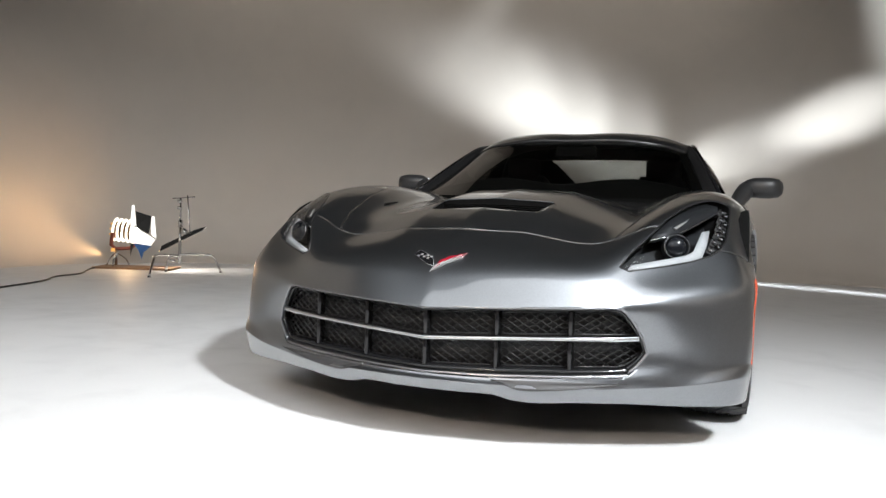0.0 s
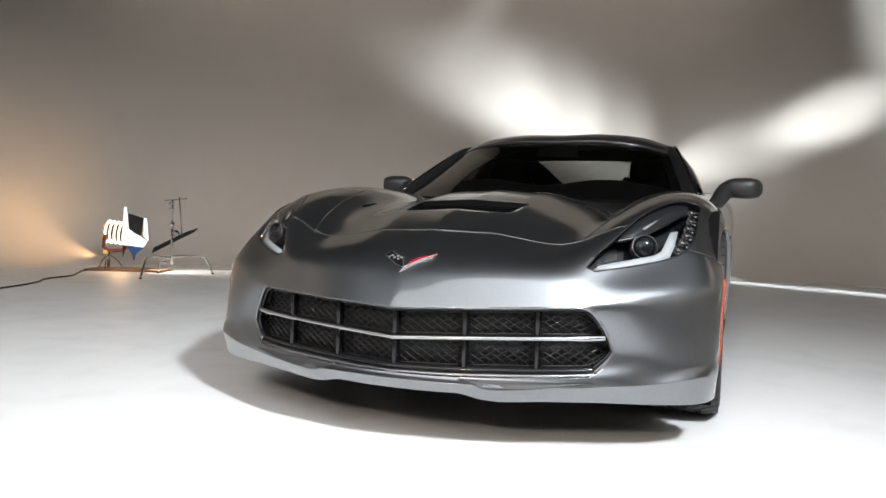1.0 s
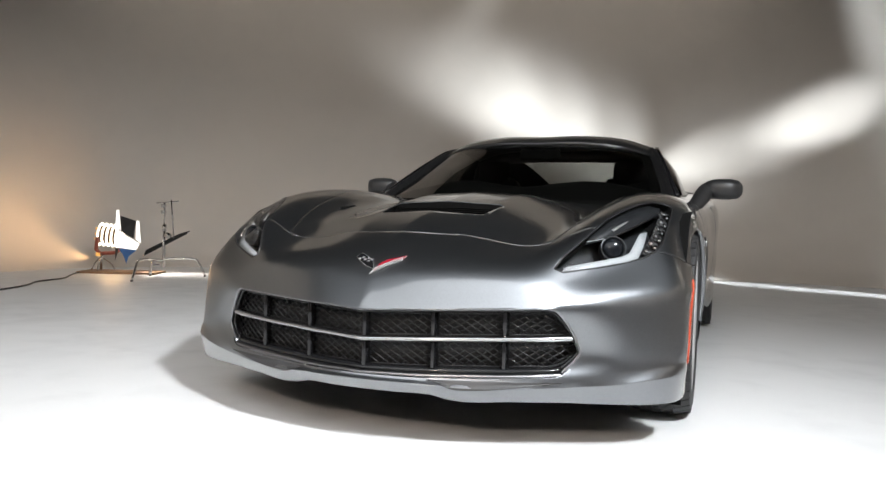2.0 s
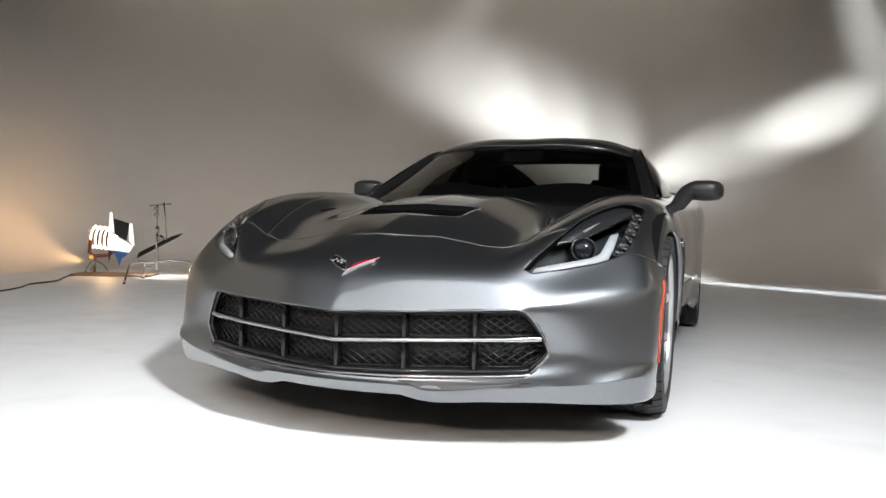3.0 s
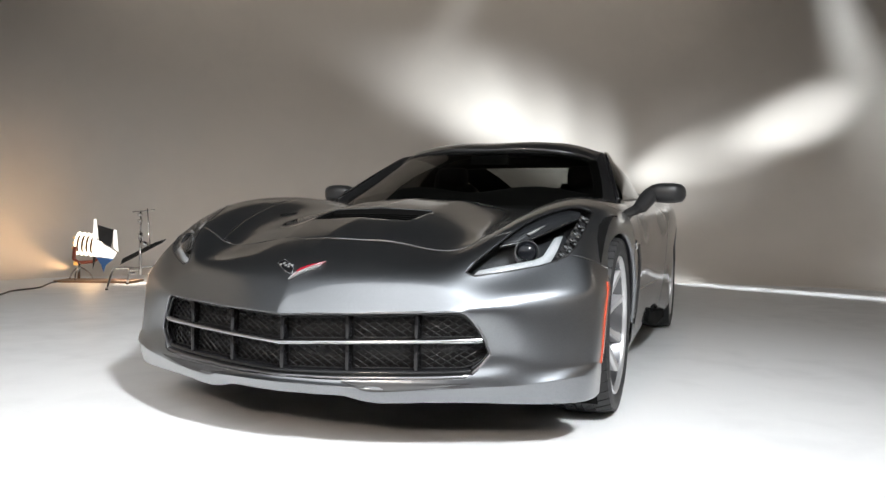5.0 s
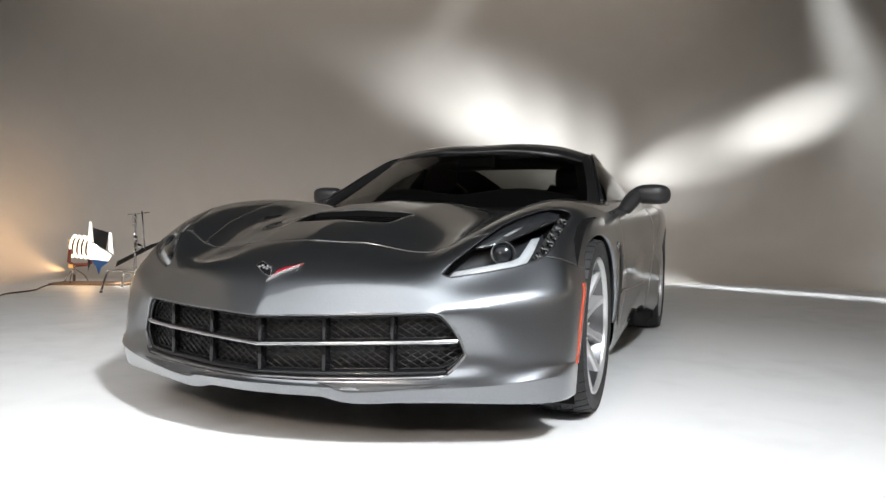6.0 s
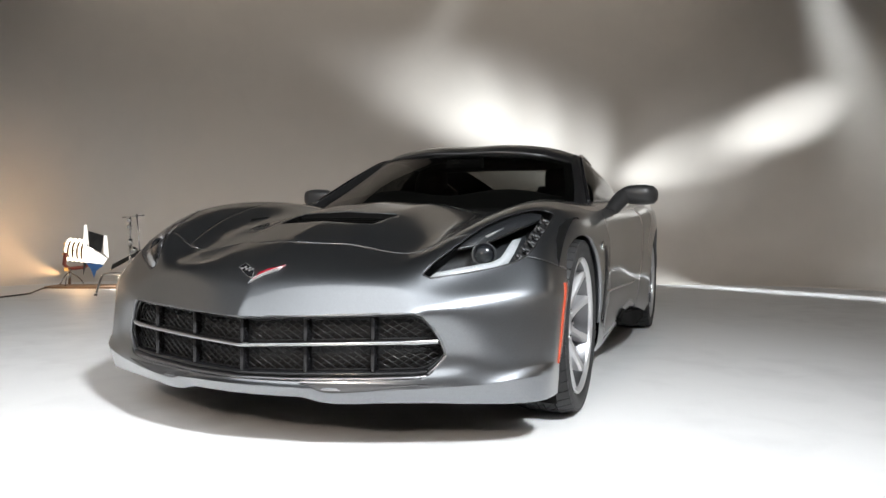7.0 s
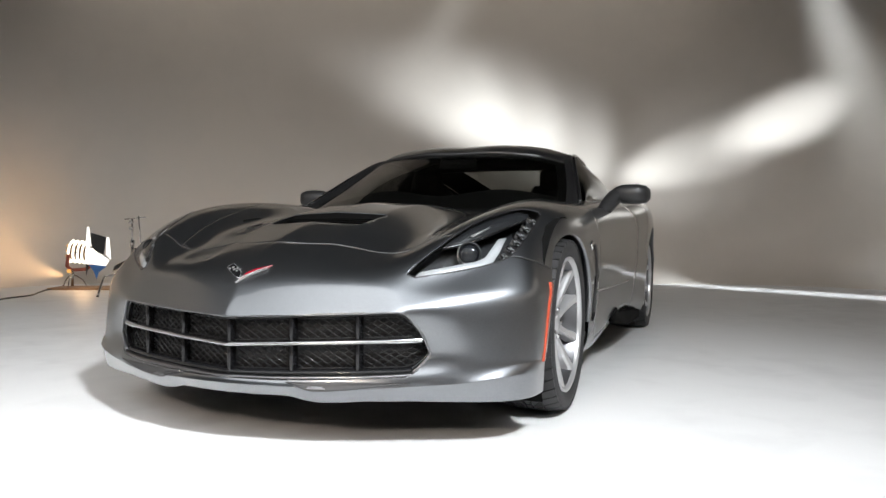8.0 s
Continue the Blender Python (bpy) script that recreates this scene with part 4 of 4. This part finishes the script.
both("deck_filler", loft([((0.57, 2.85, 0.966), (0.60, 3.05, 0.950), (0.66, 3.22, 0.95)), ((0.668, 2.85, 0.937), (0.68, 3.05, 0.945), (0.70, 3.2, 0.946))], 6, 3), PAINT)
hoop = tube(catmull([(-0.60, 1.95, 0.86), (-0.555, 1.93, 1.06), (-0.42, 1.92, 1.112), (0, 1.92, 1.125), (0.42, 1.92, 1.112), (0.555, 1.93, 1.06), (0.60, 1.95, 0.86)], 30), 0.042, 8)
part("roof_hoop", hoop, LEATHER, car)
part("spoiler", loft([mirrored(((0, 3.46, 0.986), (0.3, 3.45, 0.986), (0.6, 3.40, 0.975), (0.78, 3.30, 0.93))), mirrored(((0, 3.56, 1.012), (0.3, 3.55, 1.012), (0.6, 3.50, 0.998), (0.82, 3.38, 0.945))), mirrored(((0, 3.57, 0.985), (0.3, 3.56, 0.985), (0.6, 3.51, 0.97), (0.83, 3.39, 0.92)))], 25, 9), GLOSSBLACK, car, "black rear spoiler")

# ---- cabin
dash = loft([mirrored(((0, 0.52, 0.760), (0.3, 0.55, 0.762), (0.62, 0.75, 0.775))), mirrored(((0, 0.80, 0.845), (0.3, 0.82, 0.862), (0.70, 0.92, 0.825))),
             mirrored(((0, 1.02, 0.850), (0.36, 1.00, 0.885), (0.73, 1.05, 0.82))), mirrored(((0, 1.06, 0.60), (0.36, 1.05, 0.62), (0.74, 1.08, 0.62)))], 25, 13)
part("dashboard", dash, INNER, car)
wheel_c = Vector((0.37, 1.16, 0.715))
WM = look(wheel_c, wheel_c + Vector((0, -1, 0.35)))
rim_pts = [WM @ Vector((0.18 * math.cos(a), 0.18 * math.sin(a), 0)) for a in (radians(10 * k) for k in range(37))]
sw = tube(rim_pts, 0.015, 8, caps=False)
steer = part("steering_wheel", sw, LEATHER, car)
part("hub", box((0.12, 0.05, 0.10), wheel_c, 0.015), LEATHER, steer)
for a in (0, 180, 270):
    part("spoke", tube([wheel_c, WM @ Vector((0.18 * math.cos(radians(a)), 0.18 * math.sin(radians(a)), 0))], [0.018, 0.012], 6), LEATHER, steer)
for sx in (1, -1):
    back = loft([[(sx * 0.42 + u * w, 1.62 + 0.16 * t, 0.40 + 0.57 * t) for u in (-1, -0.6, 0, 0.6, 1)] for t, w in ((0, 0.24), (0.5, 0.25), (0.85, 0.16), (1.0, 0.12))], 13, 13)
    for v in back.verts:
        v.co.y += -0.05 * abs((v.co.x - sx * 0.42) / 0.25) ** 2
    ob = part("seat", back, LEATHER, car)
    ob.modifiers.new("pad", "SOLIDIFY").thickness = 0.10
    part("headrest", box((0.21, 0.08, 0.15), (sx * 0.435, 1.80, 1.005), 0.035), LEATHER, ob)
part("cabin_floor", box((1.5, 2.3, 0.05), (0, 1.9, 0.42)), INNER, car)
part("cargo_shelf", box((1.2, 1.0, 0.04), (0, 2.65, 0.80)), LEATHER, car)
part("bulkhead", box((1.3, 0.04, 0.45), (0, 2.1, 0.62)), LEATHER, car)
part("rear_view_mirror", box((0.22, 0.03, 0.06), (0.03, 1.12, 1.055), 0.012), INNER, car)

# ---- door mirrors
MIRROR = mat("mirror_satin_black", (0.022, 0.022, 0.023), rough=0.42, vary=0.1, bump=0.05)
secs = []
for x, w, h, y, z in ((0.872, 0.022, 0.018, 1.214, 0.880), (0.886, 0.050, 0.036, 1.222, 0.882), (0.920, 0.076, 0.049, 1.236, 0.881), (0.960, 0.086, 0.052, 1.243, 0.880), (1.00, 0.088, 0.052, 1.246, 0.880), (1.038, 0.076, 0.045, 1.250, 0.879), (1.055, 0.046, 0.029, 1.254, 0.879), (1.060, 0.012, 0.010, 1.256, 0.879)):
    ring = []
    for k in range(24):
        a = 2 * math.pi * k / 24
        c, s = math.cos(a), math.sin(a)
        ring.append((x, y + w * math.copysign(abs(c) ** 0.7, c), z + h * math.copysign(abs(s) ** 0.62, s)))
    secs.append(ring)
shell_m = grid(secs, close=True)
bmesh.ops.recalc_face_normals(shell_m, faces=shell_m.faces[:])
arm = tube(catmull([(0.790, 0.98, 0.752), (0.815, 1.03, 0.762), (0.836, 1.08, 0.782), (0.862, 1.145, 0.828), (0.890, 1.205, 0.872), (0.925, 1.24, 0.883)], 18), [0.020 + 0.024 * min(1.0, k / 11) for k in range(18)], 16, flat=0.9)
for sx in (1, -1):
    side = (lambda bm: bm) if sx == 1 else two_sided
    m_ob = part("door_mirror", side(shell_m.copy()), MIRROR, car, "dark grey door mirror")
    part("mirror_arm", side(arm.copy()), MIRROR, m_ob)
    part("mirror_glass", side(box((0.13, 0.004, 0.085), (0.97, 1.328, 0.876), 0.001)), CHROME, m_ob)

# ---- wing vent and badge behind the front wheel
gill = []
for k in range(9):
    z = 0.33 + 0.29 * k / 8
    y = 0.455 + 0.05 * math.sin(math.pi * k / 8)
    gill.append([on_skin((1, y + dy, z), (1, 0, 0), o) for dy, o in ((-0.05, 0.002), (-0.02, 0.008), (0.0, 0.006), (0.03, 0.001))])
both("wing_vent", grid(gill), DARK)
both("wing_badge", prism([on_skin((1, y, z), (1, 0, 0), 0.001) for y, z in ((0.33, 0.600), (0.40, 0.612), (0.41, 0.625), (0.36, 0.640), (0.33, 0.625))], (0.004, 0, 0)), CHROME)
crease = [on_skin((1, y, z), (1, 0, 0), 0.001) for y, z in ((0.52, 0.412), (0.8, 0.407), (1.15, 0.402), (1.6, 0.400))]
both("door_crease", tube(catmull(crease, 20), 0.006, 6), PAINT)
skirt = prism([(0.850, y, z) for y, z in ((1.10, 0.240), (1.25, 0.276), (1.27, 0.246), (1.66, 0.216), (2.13, 0.186), (2.31, 0.165), (2.31, 0.118), (1.66, 0.135), (1.16, 0.205))], (0.045, 0, 0))
bmesh.ops.triangulate(skirt, faces=[f for f in skirt.faces if len(f.verts) > 4])
for ob in both("side_skirt", skirt, INNER):
    ob.modifiers.new("edge", "BEVEL").width = 0.003

# ---- wheels
# darker than the alloy: shade between the spokes put into its colour
BARREL = mat("rim_barrel_shaded", (0.14, 0.14, 0.145), rough=0.35, metal=0.9, vary=0.1, scale=30)


def build_wheel(rt, rr, width, centre):
    """One road wheel about the x axis, outer face towards +x."""
    w = new("wheel")
    w.parent = car
    w.location = centre
    h = width / 2
    tread = rt - 0.004
    # tyre carcass
    prof = ((-h * 0.80, rr - 0.012), (-h * 0.98, rr + 0.02), (-h, (rr + rt) / 2), (-h * 0.93, rt - 0.016), (-h * 0.78, tread - 0.006), (0, tread - 0.004), (h * 0.78, tread - 0.006),
            (h * 0.93, rt - 0.016), (h, (rr + rt) / 2), (h * 0.985, rr + 0.024), (h * 0.93, rr + 0.012), (h * 0.86, rr + 0.004), (h * 0.80, rr - 0.012))
    tyre = part("tyre", revolve(prof, 96), RUBBER, w)
    bead = revolve(((h * 0.975, rr + 0.030), (h * 0.995, rr + 0.033), (h * 0.99, rr + 0.037)), 96)
    part("sidewall_ring", bead, RUBBER, w)
    # tread blocks
    blocks = bmesh.new()
    n = 44
    for band, (x0, x1, skew) in enumerate(((-0.96, -0.50, 0.35), (-0.46, -0.12, 1.3), (-0.08, 0.08, 0.0), (0.12, 0.46, -1.3), (0.50, 0.96, -0.35))):
        step = 2 * math.pi / n
        for k in range(n):
            a0 = step * k + (0.5 * step if band % 2 else 0)
            quad, inner = [], []
            for (x, a) in ((x0, 0.07), (x1, 0.07), (x1, 0.93), (x0, 0.93)):
                ang = a0 + step * a + step * skew * (x - x0) / (x1 - x0)
                shoulder = 0.0 if abs(x) < 0.8 else 0.012
                r_ = rt - shoulder - 0.0005
                quad.append(blocks.verts.new((x * h, r_ * math.cos(ang), r_ * math.sin(ang))))
                inner.append(blocks.verts.new((x * h, (r_ - 0.009) * math.cos(ang), (r_ - 0.009) * math.sin(ang))))
            blocks.faces.new(quad)
            for i in range(4):
                blocks.faces.new((quad[i], inner[i], inner[(i + 1) % 4], quad[(i + 1) % 4]))
    bmesh.ops.recalc_face_normals(blocks, faces=blocks.faces[:])
    ob = part("tread", blocks, RUBBER, w, smooth=False)
    ob["kind"] = "stuff"
    # rim
    barrel = revolve(((-h * 0.85, rr - 0.004), (-h * 0.8, rr - 0.016), (h * 0.2, rr - 0.030), (h * 0.62, rr - 0.020), (h * 0.80, rr - 0.010)), 96)
    part("rim_barrel", barrel, BARREL, w)
    lip = revolve(((h * 0.79, rr - 0.011), (h * 0.86, rr - 0.009), (h * 0.925, rr - 0.005), (h * 0.945, rr + 0.001), (h * 0.93, rr + 0.006), (h * 0.86, rr + 0.004)), 96)
    part("rim_lip", lip, ALLOY, w)
    hub_x = h * 0.50
    part("hub", revolve(((hub_x - 0.06, 0.078), (hub_x - 0.012, 0.074), (hub_x, 0.060), (hub_x - 0.006, 0.040), (hub_x + 0.008, 0.034), (hub_x + 0.011, 0.0)), 40), ALLOY, w)
    for k in range(5):
        a0 = 2 * math.pi * k / 5 + 0.62

        def spoke(off0, off1, r0, r1):
            """A flat-faced blade that rises towards the rim, with chamfered flanks."""
            rows = []
            for t in np.linspace(0, 1, 9):
                r_ = r0 + (r1 - r0) * t
                o = off0 + (off1 - off0) * t ** 1.2
                wd = 0.021 - 0.005 * math.sin(math.pi * min(1, t * 1.1))
                x = hub_x - 0.002 + (h * 0.86 - hub_x) * t ** 1.35
                ring = []
                for du, dx in ((-1.25, -0.040), (-1.0, -0.009), (-0.62, 0.0), (0.62, 0.0), (1.0, -0.009), (1.25, -0.040)):
                    tang = o + wd * du
                    ca, sa = math.cos(a0), math.sin(a0)
                    ring.append((x + dx, r_ * ca - tang * sa, r_ * sa + tang * ca))
                rows.append(ring)
            return grid(rows)
        for off in (-1, 1):
            part("spoke", spoke(off * 0.020, off * 0.072, 0.045, rr - 0.010), ALLOY, w, smooth=False)
        nut = part("lug_nut", revolve(((hub_x, 0.010), (hub_x + 0.010, 0.009), (hub_x + 0.012, 0.0)), 6), CHROME, w)
        nut.location = (0, 0.052 * math.cos(a0 + 0.63), 0.052 * math.sin(a0 + 0.63))
    disc = part("brake_disc", revolve(((-0.005, 0.06), (-0.005, rr * 0.70), (0.012, rr * 0.70), (0.012, 0.06)), 64), DISC, w)
    cal = box((0.05, 0.10, 0.20), (0.01, -rr * 0.62, 0.02), 0.012)
    part("brake_caliper", cal, GLOSSBLACK, w)
    return w


front_wheel = build_wheel(0.328, 0.2475, 0.232, (0.781, 0, 0.328))
rear_wheel = build_wheel(0.340, 0.2560, 0.285, (0.775, 2.71, 0.340))
for w in (front_wheel, rear_wheel):
    copy_thing(w, Matrix.Translation((-w.location.x, w.location.y, w.location.z)) @ pose(0, 0, 0, 0, 0, 180))

# ---------------------------------------------------------------- the lamp on the floor
# cooling fins: their blown-out glare is put in as emission
LAMP_BODY = mat("overlit_lamp_fins", (0.75, 0.72, 0.68), rough=0.35, vary=0.05, scale=30, emit=(1.0, 0.88, 0.70), glow=2.6)
# drum kept dark, standing in for the shade between the fins
LAMP_CORE = mat("lamp_drum_shade", (0.05, 0.022, 0.008), rough=0.8, vary=0.1)
HOTBULB = mat("lamp_glow", (1, 0.95, 0.85), rough=0.5, emit=(1.0, 0.85, 0.62), glow=14)
# handles and knob emit, as if lit by the lamp beside them
AMBER = mat("lamp_lit_amber", (0.5, 0.2, 0.04), rough=0.3, emit=(1.0, 0.55, 0.15), glow=0.8)
REDPAINT = mat("red_brown_yoke", (0.25, 0.05, 0.025), rough=0.45, vary=0.2, scale=30)
BARN = mat("black_barn_door", (0.015, 0.014, 0.014), rough=0.5, vary=0.2, scale=30)
# door ring and doors catching the lamp: its light is put in as emission
BARNLIT = mat("bright_barn_door", (0.80, 0.80, 0.78), rough=0.4, emit=(1.0, 0.95, 0.88), glow=1.3)
BLUE = mat("blue_gel", (0.05, 0.16, 0.42), rough=0.35, vary=0.1)
WOOD = mat("plywood_board", (0.30, 0.17, 0.09), rough=0.6, vary=0.25, scale=25, bump=0.2, bump_scale=60)
STEEL = mat("stand_steel", (0.55, 0.54, 0.53), rough=0.22, metal=1.0, vary=0.06, scale=60)
CABLE = mat("black_cable", (0.02, 0.018, 0.016), rough=0.55, vary=0.2)
FLAG = mat("black_flag_cloth", (0.012, 0.012, 0.012), rough=0.9, vary=0.2, scale=60)


def placed(bm, m):
    bmesh.ops.transform(bm, matrix=m, verts=bm.verts)
    return bm


def floor_lamp():
    base = room(-3.70, 8.45, 0)
    lamp = thing("studio_lamp", "glowing tungsten studio lamp with open barn doors on a low stand", "studio lamp")
    c = room(-3.74, 8.50, 0.425)
    axis = (room(-3.30, 8.56, 0.38) - c).normalized()
    M = look(c, c + axis) @ pose(0, 0, 0, 180, 0, 0)       # local z runs out of the front of the lamp
    part("drum", placed(revolve(((-0.135, 0.0), (-0.135, 0.09), (-0.12, 0.105), (0.10, 0.108), (0.11, 0.10)), 40, "Z"), M), LAMP_CORE, lamp)
    for k in range(5):
        z = -0.112 + 0.050 * k
        part("cooling_fin", placed(revolve(((z - 0.009, 0.100), (z - 0.008, 0.130), (z, 0.140), (z + 0.008, 0.130), (z + 0.009, 0.100)), 40, "Z"), M), LAMP_BODY, lamp)
    part("lens", placed(revolve(((0.11, 0.10), (0.122, 0.06), (0.127, 0.0)), 32, "Z"), M), HOTBULB, lamp)
    part("side_knob", placed(revolve(((0.0, 0.014), (0.03, 0.012), (0.032, 0.0)), 16, "Z"), Matrix.Translation(c) @ pose(0, 0, 0, 90, 0, 20) @ pose(0, 0, 0.125)), BARN, lamp)
    for z in (0.055, 0.0, -0.055):
        part("rear_handle", placed(tube([(-0.02, z, -0.135), (-0.02, z * 1.1, -0.165), (0.02, z * 1.1, -0.165), (0.02, z, -0.135)], 0.012, 8), M), AMBER, lamp)
    ring = placed(revolve(((0.10, 0.118), (0.10, 0.138), (0.125, 0.138), (0.125, 0.118)), 4, "Z", closed=True), M)
    part("door_ring", ring, BARNLIT, lamp)
    # barn doors, each a bent plate

    def door(name, pts, material, thick=0.004):
        P = [room(*p) for p in pts]
        n = (P[1] - P[0]).cross(P[2] - P[0]).normalized()
        return part(name, prism(P, n * thick), material, lamp, smooth=False)
    door("barn_door", ((-3.600, 8.42, 0.66), (-3.40, 8.40, 0.605), (-3.415, 8.36, 0.400), (-3.58, 8.36, 0.480)), BARN)
    door("barn_door", ((-3.640, 8.42, 0.725), (-3.605, 8.40, 0.725), (-3.560, 8.36, 0.470), (-3.635, 8.38, 0.470)), BARNLIT)
    door("barn_door", ((-3.405, 8.41, 0.605), (-3.375, 8.42, 0.600), (-3.325, 8.36, 0.345), (-3.385, 8.36, 0.400)), BARNLIT)
    door("barn_door", ((-3.580, 8.34, 0.470), (-3.420, 8.34, 0.395), (-3.315, 8.30, 0.340), (-3.350, 8.28, 0.275), (-3.600, 8.30, 0.300)), BARNLIT)
    door("gel_holder", ((-3.560, 8.30, 0.285), (-3.350, 8.29, 0.265), (-3.430, 8.27, 0.195), (-3.455, 8.27, 0.110), (-3.490, 8.28, 0.200)), BLUE)
    door("gel_clip", ((-3.610, 8.33, 0.290), (-3.570, 8.33, 0.285), (-3.605, 8.32, 0.140)), BARN)
    # yoke and its low stand
    yoke = tube([room(-3.83, 8.36, 0.40), room(-3.83, 8.33, 0.26), room(-3.79, 8.36, 0.215), room(-3.66, 8.44, 0.225), room(-3.60, 8.50, 0.28), room(-3.60, 8.54, 0.40)], 0.022, 8)
    part("yoke", yoke, REDPAINT, lamp)
    part("tilt_knob", placed(revolve(((-0.02, 0.0), (-0.02, 0.022), (0.02, 0.022), (0.02, 0.0)), 16, "Z"), Matrix.Translation(room(-3.81, 8.33, 0.205))), AMBER, lamp)
    part("post", tube([room(-3.78, 8.36, 0.22), room(-3.785, 8.36, 0.03)], 0.016, 10), STEEL, lamp)
    for pts in (((-3.80, 8.36, 0.17), (-3.86, 8.36, 0.10), (-3.885, 8.34, 0.025)), ((-3.78, 8.37, 0.17), (-3.74, 8.50, 0.10), (-3.72, 8.56, 0.025)), ((-3.78, 8.35, 0.17), (-3.76, 8.24, 0.10), (-3.75, 8.20, 0.025))):
        part("leg", tube(catmull([room(*p) for p in pts], 8), 0.009, 8), STEEL, lamp)
    return lamp


floor_lamp()
board = thing("wooden_board", "thin brown plywood board under the lamp stand", "board")
bq = box((0.86, 0.42, 0.022), (0, 0, 0.011), 0.003)
part("plank", placed(bq, ROOM @ pose(-3.52, 8.32, 0, 0, 0, 4)), WOOD, board)


def grip_stand():
    st = thing("grip_stand", "chromed low grip stand with bent legs on the floor", "stand")
    m0 = (-2.92, 8.0)
    part("mast", tube([room(*m0, 0.10), room(*m0, 0.56)], 0.017, 12), STEEL, st)
    part("riser", tube([room(*m0, 0.54), room(*m0, 0.82)], 0.011, 10), STEEL, st)
    part("collar", tube([room(*m0, 0.50), room(*m0, 0.575)], 0.026, 12), STEEL, st)
    for pts in (((*m0, 0.175), (-2.98, 7.90, 0.190), (-3.00, 7.55, 0.200), (-2.975, 7.42, 0.165), (-2.945, 7.24, 0.012)),
                ((*m0, 0.150), (-2.98, 8.02, 0.165), (-3.05, 8.02, 0.150), (-3.07, 8.01, 0.012)),
                ((*m0, 0.190), (-2.80, 8.04, 0.200), (-2.62, 8.08, 0.195), (-2.57, 8.10, 0.160), (-2.50, 8.12, 0.012))):
        leg = part("leg", tube(catmull([room(*p) for p in pts], 18), 0.0125, 10), STEEL, st)
        part("rubber_foot", tube([room(*pts[-1]), room(pts[-1][0], pts[-1][1], 0.0)], 0.015, 8), CABLE, leg)
    part("grip_head", placed(revolve(((-0.03, 0.0), (-0.03, 0.035), (0.03, 0.035), (0.03, 0.0)), 20, "Z"), Matrix.Translation(room(-2.86, 7.96, 0.45)) @ pose(0, 0, 0, 80, 0, YAW)), STEEL, st)
    part("grip_arm", tube([room(-2.80, 7.97, 0.43), room(-2.84, 7.98, 0.85)], 0.008, 8), STEEL, st)
    part("cross_handle", tube([room(-3.01, 8.0, 0.81), room(-2.76, 7.99, 0.835)], 0.007, 8), STEEL, st)
    for z in (0.71, 0.78):
        kn = part("knuckle", box((0.05, 0.04, 0.035), (0, 0, 0), 0.008), STEEL, st)
        kn.matrix_basis = Matrix.Translation(room(m0[0] - 0.01, m0[1], z)) @ pose(0, 0, 0, 0, 0, YAW)
    part("base_plate", tube([room(-3.03, 7.93, 0.130), room(-2.95, 7.95, 0.130)], 0.024, 10, flat=0.5), CHROME, st)


grip_stand()
flag = thing("black_flag", "narrow black cloth flag clamped in the grip stand", "flag")
fl = prism([room(-3.15, 8.02, 0.225), room(-2.66, 7.95, 0.475), room(-2.62, 7.94, 0.515), room(-2.74, 7.95, 0.475), room(-3.13, 8.02, 0.285)], (room(0, 0.012, 0) - room(0, 0, 0)))
part("cloth", fl, FLAG, flag, smooth=False)
part("frame_rod", tube([room(-3.155, 8.026, 0.220), room(-2.66, 7.956, 0.470), room(-2.615, 7.946, 0.512)], 0.005, 6), STEEL, flag)
cable = thing("power_cable", "thin black power cable lying on the floor", "cable")
cp = [(-3.80, 8.20, 0.012), (-3.90, 8.05, 0.008), (-3.80, 7.70, 0.008), (-3.67, 7.30, 0.008), (-3.70, 6.90, 0.008), (-3.58, 6.50, 0.008), (-3.55, 6.00, 0.008), (-3.62, 5.50, 0.008), (-4.2, 4.8, 0.008), (-5.2, 4.3, 0.008)]
part("cord", tube(catmull([room(*p) for p in cp], 70), 0.008, 8), CABLE, cable)
